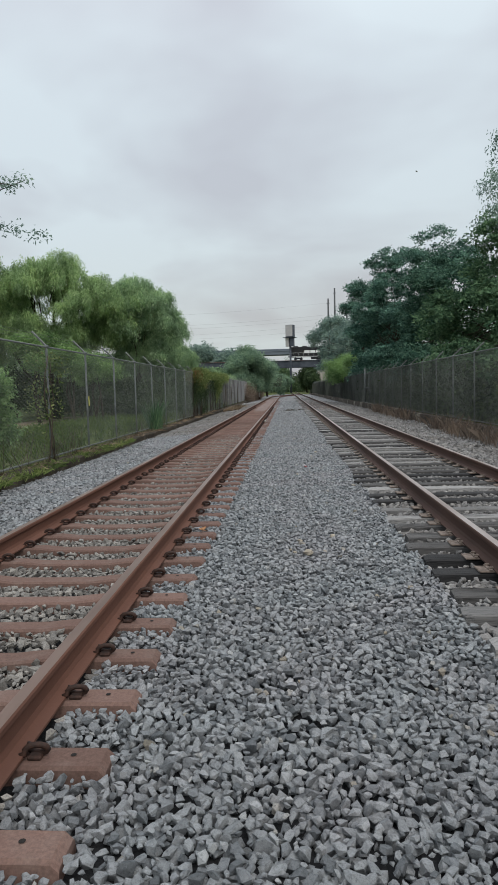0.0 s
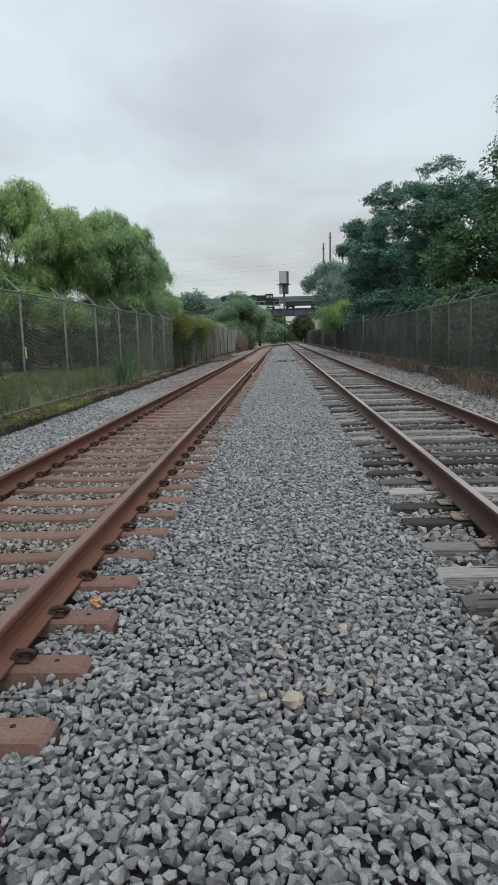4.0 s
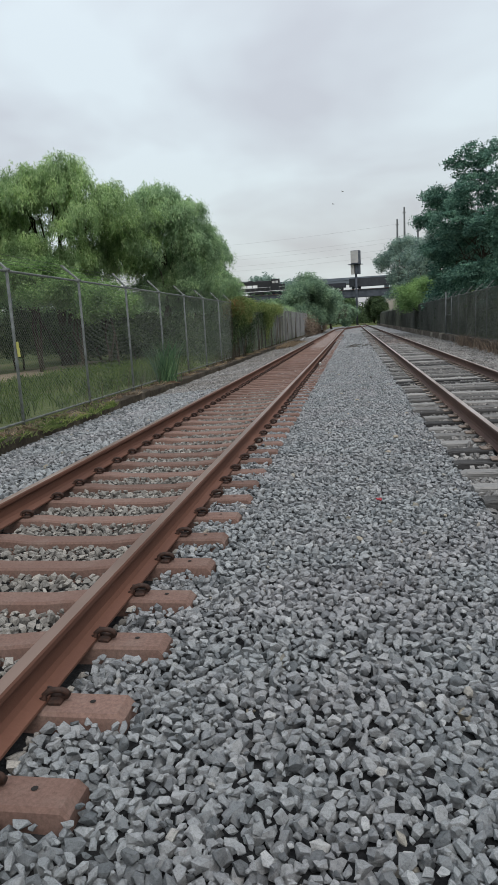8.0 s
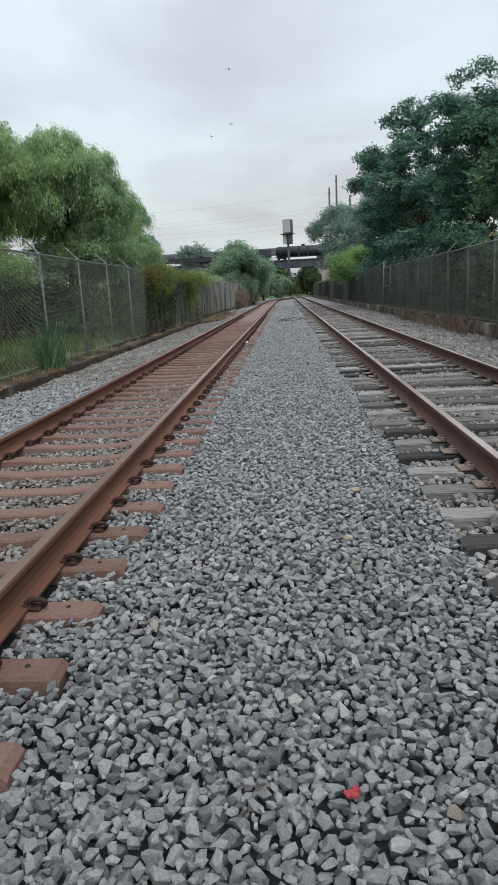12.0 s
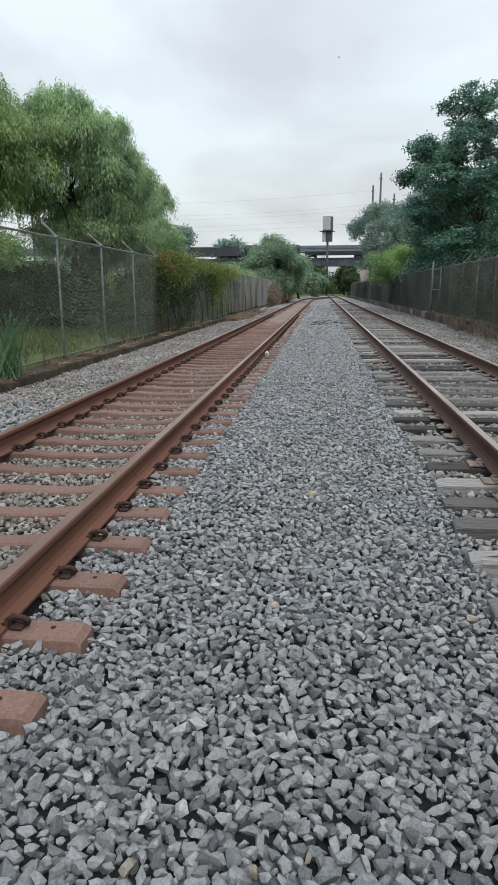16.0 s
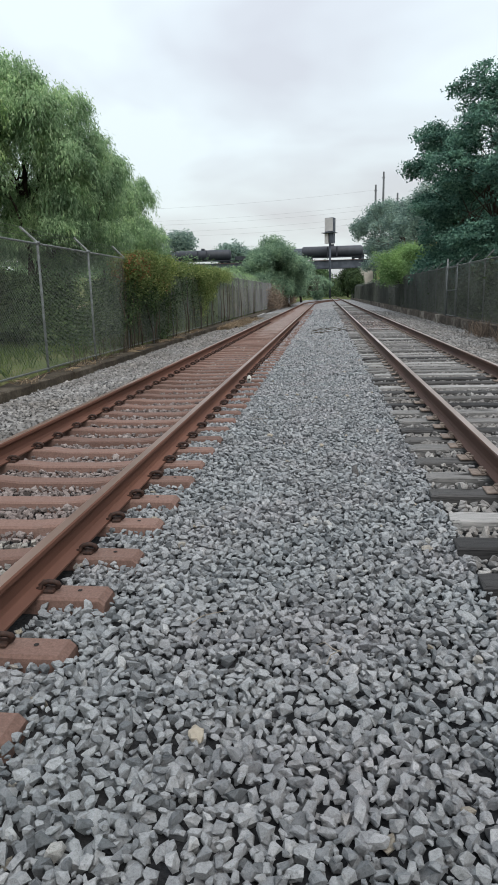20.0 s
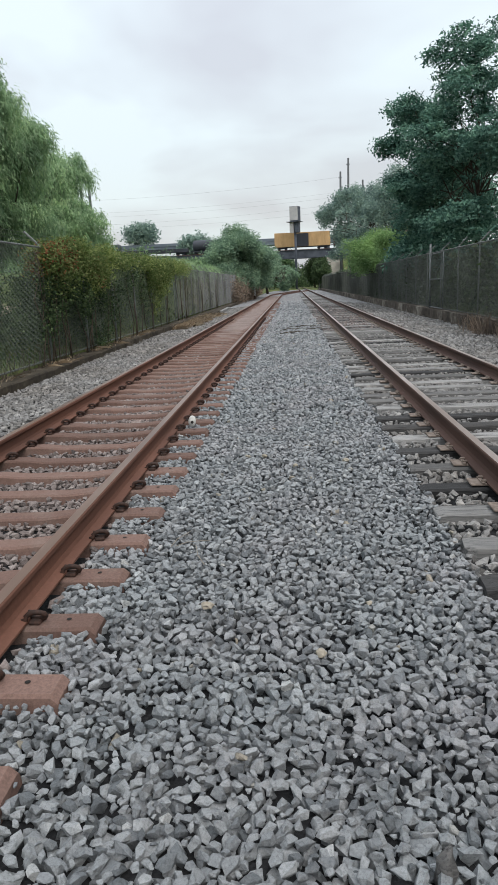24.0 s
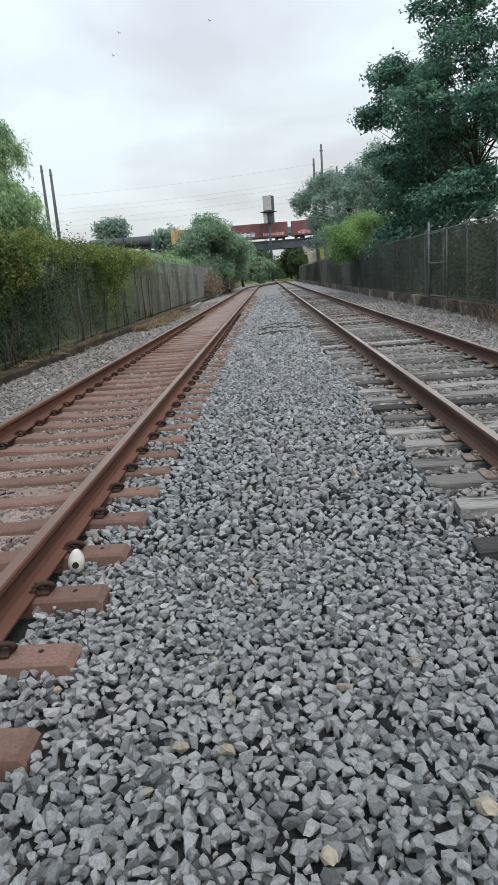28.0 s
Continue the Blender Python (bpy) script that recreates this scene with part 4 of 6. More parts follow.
def crooked(rng, a, b, wild, steps_n=4):
    """A line from a to b that wanders."""
    line = [a]
    for k in range(1, steps_n):
        line.append(a.lerp(b, k / steps_n) + Vector((rng.uniform(-1, 1), rng.uniform(-1, 1), rng.uniform(-0.6, 1.0))) * wild)
    return line + [b]


def tree(label, base, blobs, clumps, per, leaf, length, width, spread=0.4, droop=0.2, trunk=0.2, seed=0, hollow=0.45, stems=1, category="tree", name="tree", flat=1.0, hang=0.0, lobes=0, lobe=0.42, fork=None, under=0.25):
    """A tapered trunk, limbs that fork towards the clumps, and a crown of leaves; with hang, the leaves sit along drooping twigs of that length."""
    gen = np.random.default_rng(seed)
    rng = random.Random(seed)
    t = empty(name, label, category, base)
    pts, outs = crown_points(billow(blobs, lobes, lobe, seed) if lobes else blobs, clumps, gen, hollow, under)
    b0 = Vector(base)
    bm = bmesh.new()
    heart = [Vector(b[:3]) for b in blobs]
    knees = []
    for s in range(stems):
        h = heart[s % len(heart)]
        foot = b0 + Vector((rng.uniform(-0.3, 0.3), rng.uniform(-0.3, 0.3), 0)) * (s > 0)
        knee = foot.lerp(h, 0.45) + Vector((rng.uniform(-0.4, 0.4), rng.uniform(-0.4, 0.4), 0.2))
        knees.append((knee, h))
        tube(bm, [foot - b0 + Vector((0, 0, -0.3)), foot.lerp(knee, 0.5) - b0, knee - b0, h - b0], [trunk * 1.25, trunk, trunk * 0.8, trunk * 0.45], 8)
    order = list(range(len(pts)))
    rng.shuffle(order)
    for k in order[:min(46, max(14, clumps // 8))]:
        p = Vector(pts[k])
        knee, h = min(knees, key=lambda q: (q[1] - p).length)
        start = knee.lerp(h, rng.uniform(0.0, 0.95)) if fork is None else Vector(fork) + Vector((rng.uniform(-0.6, 0.6), rng.uniform(-0.3, 0.3), rng.uniform(-0.3, 0.3)))
        line = crooked(rng, start - b0, p - b0, 0.09 * (p - start).length)
        tube(bm, line, [trunk * 0.34, trunk * 0.26, trunk * 0.18, trunk * 0.1, 0.01], 5, cap=False)
    part("trunk", bm, "bark", t)
    rel = pts - np.array(base)
    if hang:
        # drooping twigs: each goes out a little and then falls, its leaves lie along it
        m = len(rel)
        side = unit(np.column_stack([outs[:, 0] + gen.normal(0, 0.35, m), outs[:, 1] + gen.normal(0, 0.35, m), np.zeros(m)]))
        ln = hang * gen.uniform(0.45, 1.25, m)
        q = np.repeat(gen.uniform(0, 1, (1, per)), m, 0) + gen.uniform(-0.04, 0.04, (m, per))
        q = np.clip(q, 0, 1)[:, :, None]
        L, S = ln[:, None, None], side[:, None, :]
        down = np.array((0.0, 0.0, -1.0))
        c = rel[:, None, :] + S * L * 0.42 * np.sqrt(q) + np.array((0, 0, 1.0)) * L * 0.22 * q * (1 - q) * 4 * 0.6 + down * L * 0.95 * q ** 1.7
        tangent = S * 0.5 * (1 - q * 0.7) + down * (0.25 + 1.1 * q)
        c = c.reshape(-1, 3) + gen.normal(0, spread, (m * per, 3))
        d = unit(unit(tangent.reshape(-1, 3)) + gen.normal(0, 0.38, (m * per, 3)))
        face = np.repeat(outs, per, 0) * 0.8 + np.array((0, 0, 0.5)) + gen.normal(0, 0.45, (m * per, 3))
        s = unit(np.cross(d, face))
        k = m * per
        me = blade_mesh("crown", c, d, s, (length * gen.uniform(0.6, 1.4, k))[:, None], (width * gen.uniform(0.6, 1.3, k))[:, None])
    else:
        # flat sprays that lie across the way out
        sp = np.column_stack([gen.uniform(0.6, 1.3, len(pts)) * spread, gen.uniform(0.6, 1.3, len(pts)) * spread, gen.uniform(0.5, 1.1, len(pts)) * spread * flat])
        me = leaf_mesh("crown", rel, sp, per, length, width, droop, gen, 3, outs)
    mesh_part("crown", me, leaf, t)
    return t


def build_trees():
    # pale willows and brush behind the first fence
    W = "pale green willow with drooping twigs behind the fence"
    tree(W, (-7.4, 47.6, 0), [(-6.7, 46.6, 5.7, 2.5, 3.0, 2.7), (-6.4, 50.4, 5.2, 2.1, 3.0, 2.2), (-6.4, 48.6, 3.6, 2.3, 3.4, 1.3)], 5400, 44, "leaf_willow", 0.13, 0.0165, 0.085, 1.3, 0.13, 21, hang=0.62, lobes=18, lobe=0.38, hollow=0.5, stems=3)
    tree("willow leaning out over the fence, light green", (-7.6, 56.0, 0), [(-6.7, 55.2, 4.9, 2.2, 2.6, 2.0), (-6.1, 55.0, 3.7, 1.7, 2.4, 1.5)], 1900, 42, "leaf_willow", 0.13, 0.018, 0.08, 1.3, 0.14, 22, hang=0.6, lobes=12, lobe=0.42, hollow=0.55)
    tree("open willow crown with bare crooked limbs showing", (-12.0, 46.5, 0), [(-12.4, 44.0, 7.9, 2.5, 2.6, 2.0), (-14.8, 43.0, 7.0, 2.4, 3, 2.6), (-9.2, 43.8, 6.9, 2.2, 2.4, 1.8), (-10.8, 44, 8.1, 1.8, 2.0, 1.4), (-14.2, 44.0, 4.8, 2.0, 2.6, 1.6), (-7.9, 44.4, 6.2, 1.5, 2.0, 1.6), (-12.0, 43.5, 5.2, 1.5, 1.8, 1.2), (-9.7, 44.6, 4.9, 1.7, 1.8, 1.3), (-8.5, 45.4, 4.9, 1.3, 1.6, 1.2)], 4700, 42, "leaf_gold", 0.14, 0.019, 0.085, 1.2, 0.14, 23, hollow=0.6, hang=0.62, lobes=13, lobe=0.38, stems=4)
    tree(W, (-16, 41, 0), [(-16.0, 41, 6.2, 3.6, 3.4, 3.4)], 1300, 38, "leaf_gold", 0.15, 0.021, 0.085, 1.2, 0.2, 24, hang=0.62, lobes=13, lobe=0.4, hollow=0.6)
    tree(W, (-20, 52, 0), [(-19, 52, 5.4, 4.8, 3.4, 3.8)], 700, 34, "leaf_willow", 0.24, 0.04, 0.09, 1.2, 0.2, 26, hang=0.8, lobes=9)
    # sky glare on these twigs is painted as a pale leaf colour
    tree("half-bare tree with few small leaves", (-8.5, 21.5, 0), [(-6.9, 21.6, 5.9, 1.2, 1.4, 0.9), (-4.2, 21.0, 5.95, 0.5, 0.5, 0.14), (-3.6, 21.0, 6.05, 0.25, 0.4, 0.12), (-4.3, 20.9, 5.15, 0.5, 0.4, 0.14), (-3.75, 21, 5.02, 0.35, 0.3, 0.10), (-3.2, 21, 4.86, 0.28, 0.3, 0.07)],
         120, 26, "leaf_far", 0.075, 0.022, 0.10, 0.3, 0.10, 25, hollow=0.3, fork=(-6.6, 21.4, 5.5))
    B = "yellow-green bush behind the fence"
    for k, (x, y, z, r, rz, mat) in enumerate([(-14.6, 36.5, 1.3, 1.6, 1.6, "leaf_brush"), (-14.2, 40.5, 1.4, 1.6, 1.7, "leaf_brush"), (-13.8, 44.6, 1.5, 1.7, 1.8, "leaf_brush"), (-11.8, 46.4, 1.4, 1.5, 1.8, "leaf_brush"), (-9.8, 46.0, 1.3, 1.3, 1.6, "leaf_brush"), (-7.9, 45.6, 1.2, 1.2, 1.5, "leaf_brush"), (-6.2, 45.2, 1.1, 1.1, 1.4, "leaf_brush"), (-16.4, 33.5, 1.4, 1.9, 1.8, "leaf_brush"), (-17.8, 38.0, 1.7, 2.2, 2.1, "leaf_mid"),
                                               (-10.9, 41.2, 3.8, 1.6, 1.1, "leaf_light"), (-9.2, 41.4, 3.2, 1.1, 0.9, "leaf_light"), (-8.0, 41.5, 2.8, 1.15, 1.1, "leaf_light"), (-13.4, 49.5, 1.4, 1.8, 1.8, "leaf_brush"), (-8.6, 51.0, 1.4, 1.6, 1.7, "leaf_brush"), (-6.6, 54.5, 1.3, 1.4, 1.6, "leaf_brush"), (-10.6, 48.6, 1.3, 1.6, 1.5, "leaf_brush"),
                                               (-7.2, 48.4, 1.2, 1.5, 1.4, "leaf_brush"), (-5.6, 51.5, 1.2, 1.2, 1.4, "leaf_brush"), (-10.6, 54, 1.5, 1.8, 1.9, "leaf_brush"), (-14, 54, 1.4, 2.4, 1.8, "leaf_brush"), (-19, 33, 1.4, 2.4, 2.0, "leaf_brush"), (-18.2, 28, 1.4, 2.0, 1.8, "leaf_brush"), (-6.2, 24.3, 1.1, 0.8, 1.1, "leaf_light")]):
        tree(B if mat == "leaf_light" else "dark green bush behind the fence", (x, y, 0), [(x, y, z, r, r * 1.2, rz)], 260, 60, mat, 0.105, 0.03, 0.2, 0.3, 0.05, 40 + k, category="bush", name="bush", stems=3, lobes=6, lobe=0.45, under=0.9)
    # dense dark trees behind the second fence
    D = "dense dark green tree behind the fence"
    for k, (x, y, blobs) in enumerate([
            (12.2, 66.5, [(11.4, 66, 8.8, 4.4, 4.9, 5.2), (10.4, 70, 5.4, 3.0, 4.0, 3.8), (14.0, 63, 10.4, 3.8, 3.8, 4.6), (9.6, 72.5, 9.0, 2.7, 4.0, 3.4), (10.4, 64, 3.2, 2.0, 3.4, 2.2), (12.2, 62.5, 6.2, 2.8, 3.0, 2.8), (12.6, 60.5, 3.0, 2.2, 2.6, 2.2)]),
            (13.5, 54.0, [(13.3, 54, 7.2, 3.7, 4.6, 4.9), (11.8, 56, 4.8, 2.8, 3.8, 3.2), (10.8, 53, 2.6, 2.1, 3.8, 2.1)]),
            (13.6, 43.0, [(13.6, 43, 6.4, 3.9, 4.6, 4.4), (11.8, 45, 4.2, 2.6, 3.8, 3.0), (10.8, 42, 2.2, 2.0, 3.8, 2.0)]),
            (14.2, 32.5, [(14.2, 32.5, 5.9, 3.9, 4.4, 4.3), (12.0, 34, 3.8, 2.4, 3.8, 2.8), (10.8, 31, 2.0, 2.0, 3.8, 1.9)]),
            (14.0, 23.0, [(14, 23, 5.8, 3.8, 4.2, 4.0), (11.5, 22, 2.4, 2.4, 3.8, 2.2)])]):
        tree(D, (x, y, 0), blobs, 1900 if k == 0 else (900 if k < 3 else 420), 52, ("leaf_dark", "leaf_deep", "leaf_green", "leaf_green", "leaf_green")[k], 0.165 if k < 3 else 0.2, 0.052 if k < 3 else 0.065, 0.27, 0.2, 0.12, 60 + k, flat=0.5, lobes=15, lobe=0.33, hollow=0.72, under=0.12)
    tree("tall thin tree with small hanging leaf sprays", (15.5, 42, 0), [(12.9, 42, 13.4, 0.5, 1.0, 1.0), (12.4, 42, 11.4, 0.6, 1.2, 0.9), (12.5, 42, 9.6, 0.9, 1.5, 1.1), (13.8, 42, 10.6, 1.2, 1.8, 1.6)], 110, 34, "leaf_far", 0.13, 0.04, 0.2, 0.9, 0.07, 70, hang=0.3)
    tree("dense dark green tree behind the fence", (12.6, 77, 0), [(12.4, 77, 6.0, 3.2, 5, 4.0), (10.4, 77, 2.4, 1.6, 5, 2.2)], 420, 56, "leaf_dark", 0.28, 0.09, 0.36, 0.15, 0.28, 69)
    # haze over the farther trees comes from their pale leaf colour
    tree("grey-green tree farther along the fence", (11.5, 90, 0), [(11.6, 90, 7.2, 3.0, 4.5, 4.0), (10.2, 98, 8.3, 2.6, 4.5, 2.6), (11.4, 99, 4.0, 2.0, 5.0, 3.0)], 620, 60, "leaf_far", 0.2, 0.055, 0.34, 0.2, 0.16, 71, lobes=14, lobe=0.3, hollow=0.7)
    tree("bright yellow-green bush that hangs over the fence", (9.6, 84, 0), [(7.3, 83, 3.7, 1.2, 1.8, 1.0), (8.9, 85, 4.1, 1.7, 1.8, 1.6), (10.9, 84, 3.6, 1.7, 1.8, 1.5), (8.2, 82, 2.7, 1.7, 1.8, 1.1), (10.4, 81, 2.4, 1.8, 1.8, 1.2)],
         760, 66, "leaf_light", 0.125, 0.036, 0.34, 0.2, 0.1, 72, stems=6, category="bush", name="bush", lobes=9, lobe=0.34, hollow=0.6)
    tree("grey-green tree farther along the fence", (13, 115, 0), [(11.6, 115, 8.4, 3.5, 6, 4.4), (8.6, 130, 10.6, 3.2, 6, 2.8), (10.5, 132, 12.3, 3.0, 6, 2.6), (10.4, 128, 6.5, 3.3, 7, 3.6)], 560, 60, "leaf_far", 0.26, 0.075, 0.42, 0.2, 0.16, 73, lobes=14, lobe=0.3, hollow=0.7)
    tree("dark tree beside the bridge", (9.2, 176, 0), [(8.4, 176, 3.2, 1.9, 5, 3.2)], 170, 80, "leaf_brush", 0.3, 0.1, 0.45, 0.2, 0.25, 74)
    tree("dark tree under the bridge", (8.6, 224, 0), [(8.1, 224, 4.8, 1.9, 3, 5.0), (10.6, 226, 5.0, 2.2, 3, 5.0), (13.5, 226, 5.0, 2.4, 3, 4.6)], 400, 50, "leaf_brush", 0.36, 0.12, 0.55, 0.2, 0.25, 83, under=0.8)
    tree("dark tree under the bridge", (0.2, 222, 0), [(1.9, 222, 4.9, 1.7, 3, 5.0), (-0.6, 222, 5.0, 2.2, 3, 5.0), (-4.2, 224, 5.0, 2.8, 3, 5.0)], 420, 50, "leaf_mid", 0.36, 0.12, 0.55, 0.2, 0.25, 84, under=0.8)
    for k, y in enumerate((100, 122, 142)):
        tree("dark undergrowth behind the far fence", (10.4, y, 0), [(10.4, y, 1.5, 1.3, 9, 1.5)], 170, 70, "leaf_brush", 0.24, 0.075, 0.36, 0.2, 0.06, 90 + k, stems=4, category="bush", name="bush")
    # beyond the end of the first fence
    G = "grey-green tree beside the far track"
    tree(G, (-5.2, 104, 0.5), [(-3.3, 105, 5.7, 2.3, 4.0, 2.0), (-1.7, 110, 4.4, 1.9, 4.5, 2.2), (-1.8, 118, 2.8, 1.7, 6.0, 2.2), (-5.1, 103, 4.5, 2.0, 4, 1.8), (-4.2, 102, 2.6, 1.6, 4, 1.8), (-2.9, 106, 2.4, 1.3, 4, 1.9)], 1300, 62, "leaf_scrub", 0.2, 0.055, 0.42, 0.2, 0.14, 75, lobes=15, lobe=0.4, hollow=0.5, under=0.6)
    tree(G, (-11, 128, 1), [(-11, 128, 3.4, 3.6, 5, 2.0)], 220, 50, "leaf_mid", 0.4, 0.13, 0.5, 0.2, 0.2, 76)
    tree("brown dry scrub beside the far track", (-3.6, 122, 0), [(-3.7, 116, 1.5, 0.9, 7, 1.7), (-3.4, 134, 1.4, 1.0, 9, 1.6)], 190, 60, "straw", 0.22, 0.05, 0.4, 0.1, 0.05, 82, stems=5, category="bush", name="bush")
    tree("green tree where the far tracks meet", (-2.2, 152, 0), [(-2.6, 150, 4.2, 3.0, 6, 3.6), (0.8, 172, 3.0, 2.2, 6, 3.1)], 330, 90, "leaf_scrub", 0.3, 0.09, 0.45, 0.2, 0.2, 77, lobes=7, hollow=0.6)
    # the skyline trees carry distance haze in their leaf colour
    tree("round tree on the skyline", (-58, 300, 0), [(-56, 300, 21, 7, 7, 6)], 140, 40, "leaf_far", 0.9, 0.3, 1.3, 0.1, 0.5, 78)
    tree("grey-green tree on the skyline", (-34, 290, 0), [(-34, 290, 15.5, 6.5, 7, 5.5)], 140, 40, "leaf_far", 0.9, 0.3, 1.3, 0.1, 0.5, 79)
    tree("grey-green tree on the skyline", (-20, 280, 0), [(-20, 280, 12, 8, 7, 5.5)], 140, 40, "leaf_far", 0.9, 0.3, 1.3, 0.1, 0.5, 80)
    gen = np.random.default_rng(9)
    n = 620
    # tree shade over this undergrowth is put into its dark leaf colour
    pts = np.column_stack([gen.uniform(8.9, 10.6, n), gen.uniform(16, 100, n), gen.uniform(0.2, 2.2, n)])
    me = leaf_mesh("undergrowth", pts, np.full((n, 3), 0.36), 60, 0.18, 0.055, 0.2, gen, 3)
    tagged(mesh_part("undergrowth", me, "leaf_brush"), "undergrowth behind the second fence, tree shade in its leaf colour", "undergrowth", kind="stuff")
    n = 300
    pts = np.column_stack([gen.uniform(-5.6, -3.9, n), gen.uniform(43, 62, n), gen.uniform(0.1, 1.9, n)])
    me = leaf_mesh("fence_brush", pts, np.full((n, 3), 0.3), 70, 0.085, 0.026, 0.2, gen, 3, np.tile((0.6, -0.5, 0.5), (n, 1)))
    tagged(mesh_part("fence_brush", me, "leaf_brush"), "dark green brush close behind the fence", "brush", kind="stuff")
    n = 260
    pts = np.column_stack([gen.uniform(-3.9, -2.7, n), gen.uniform(93, 128, n), gen.uniform(0.1, 1.0, n) * gen.uniform(0.6, 2.6, n)])
    me = leaf_mesh("track_brush", pts, np.full((n, 3), 0.4), 60, 0.15, 0.04, 0.2, gen, 3)
    tagged(mesh_part("track_brush", me, "dry_weed"), "dusty brown brush at the end of the pale fence", "brush", kind="stuff")
    n = 420
    pts = np.column_stack([gen.uniform(-46, -8.5, n), gen.uniform(64, 92, n), gen.uniform(0.2, 1.5, n)])
    pts[:, 2] += np.array([ground_z(a, b) for a, b in pts[:, :2]])
    me = leaf_mesh("hedge_brush", pts, np.full((n, 3), 0.5), 70, 0.17, 0.05, 0.2, gen, 3)
    tagged(mesh_part("hedge_brush", me, "leaf_mid"), "tangled green brush beyond the meadow", "brush", kind="stuff")
    xs = np.concatenate([gen.uniform(-160, -1.5, 420), gen.uniform(7, 120, 300)])
    ys = gen.uniform(232, 330, len(xs))
    xs, ys = np.concatenate([xs, gen.uniform(-3, 8, 120)]), np.concatenate([ys, gen.uniform(250, 330, 120)])
    pts = np.column_stack([xs, ys, np.concatenate([gen.uniform(0.5, 6.5, len(xs) - 120), gen.uniform(0.3, 4.6, 120)])])
    me = leaf_mesh("far_woods", pts, np.full((len(pts), 3), 1.7), 50, 0.8, 0.22, 0.1, gen, 3)
    tagged(mesh_part("far_woods", me, "leaf_brush"), "distant line of dark green woods", "woods", kind="stuff")


def build_vines():
    """The climbers that lie over the fence, with their dark stems and dead twigs."""
    gen = np.random.default_rng(31)
    # label, y span, lowest and highest leaf, clumps, leaf, leaves a clump, stems, how far down they hang
    for label, y0, y1, z0, z1, n, mat, per, stems, hang in (
            ("yellow-green climbing vine heaped over the fence top", 45.2, 50.6, 1.0, 2.62, 420, "leaf_vine", 52, 5, 1.8),
            ("dark green leaves of the vine lower on the mesh", 44.6, 51.0, 0.1, 1.9, 260, "leaf_brush", 46, 6, 0.9),
            ("vine hanging down the fence like a column", 56.2, 60.6, 0.15, 2.55, 330, "leaf_vine", 50, 5, 1.1),
            ("reddish dying vine on the fence", 45.2, 46.7, 1.6, 2.6, 38, "leaf_red", 60, 3, 1.2),
            ("small reddish patch of dying vine", 48.4, 49.0, 1.9, 2.4, 9, "leaf_red", 40, 1, 1.0),
            ("thin creeper along the fence top", 51.0, 66.0, 2.2, 2.62, 300, "leaf_vine", 40, 3, 2.0),
            ("dark creeper stems and leaves on the mesh", 51.5, 55.8, 0.2, 2.3, 60, "leaf_brush", 36, 5, 0.9),
            ("thin leafy creeper on the fence post", 21.3, 22.4, 0.9, 2.5, 22, "leaf_vine", 26, 3, 0.9)):
        v = empty("vine", label, "vine", (FENCE_L, y0, 0))
        y = gen.uniform(y0, y1, n)
        reach = 0.35 + 0.65 * np.array([abs(noise.noise((q * 0.55, 3.0, y0))) * 1.6 for q in y])
        z = z1 - (z1 - z0) * np.minimum(reach, 1) * gen.uniform(0, 1, n) ** hang + 0.09 * np.sin(y * 1.9)
        pts = np.column_stack([FENCE_L + gen.uniform(-0.35, 0.16, n) + 0.18 * np.maximum(0, z - 1.6), y, z])
        for k in range(stems):
            bm = bmesh.new()
            q = gen.uniform(0, y1 - y0)
            line = [(0.06, q, -0.1)]
            for s in range(1, 6):
                q += gen.uniform(-0.3, 0.3)
                line.append((0.06 + gen.uniform(-0.02, 0.05), q, (z1 - 0.1) * s / 5))
            tube(bm, line, [0.017, 0.015, 0.013, 0.011, 0.009, 0.006], 5)
            part("stem", bm, "twig", v)
        mesh_part("leaves", leaf_mesh("leaves", pts - np.array((FENCE_L, y0, 0)), np.full((n, 3), 0.135), per, 0.068, 0.026, 0.3, gen, 4, np.tile((1.0, 0.0, 0.25), (n, 1))), mat, v)
    # dead stems that stain the pale fence, and brushwood at the fence foot
    for k, (y, h) in enumerate(((64.2, 2.4), (66.0, 2.5), (72.0, 2.0), (80.0, 2.2))):
        v = empty("dead_vine", "dark dead vine stems on the pale fence", "vine", (FENCE_L, y, 0))
        for s in range(3):
            bm = bmesh.new()
            q, line = gen.uniform(-0.5, 0.5), []
            for j in range(5):
                q += gen.uniform(-0.22, 0.22)
                line.append((0.05, q, h * j / 4 * gen.uniform(0.9, 1.05)))
            tube(bm, line, [0.02, 0.017, 0.014, 0.01, 0.005], 5)
            line = [(a + 0.0, b + gen.uniform(-0.2, 0.2), c) for a, b, c in line]
            part("stem", bm, "twig", v)
    for label, y0, y1, n, h in (("tangle of brown dead twigs at the fence foot", 40.5, 47.0, 90, 0.55), ("dry brown stalks standing against the fence", 18.5, 24.0, 46, 0.9), ("brown stalks beside the tuft of reeds", 27.0, 37.0, 40, 0.7)):
        bm = bmesh.new()
        for k in range(n):
            p = Vector((FENCE_L + gen.uniform(-0.12, 0.2), gen.uniform(y0, y1), -0.02))
            d = Vector((gen.normal(0, 0.12), gen.normal(0, 0.5), gen.uniform(0.4, 1.0)))
            tube(bm, [p, p + d * h * 0.5, p + d * h + Vector((0, gen.normal(0, 0.1), 0))], [0.007, 0.005, 0.003], 3, cap=False)
        tagged(part("dead_twigs", bm, "twig"), label, "twigs", kind="stuff")


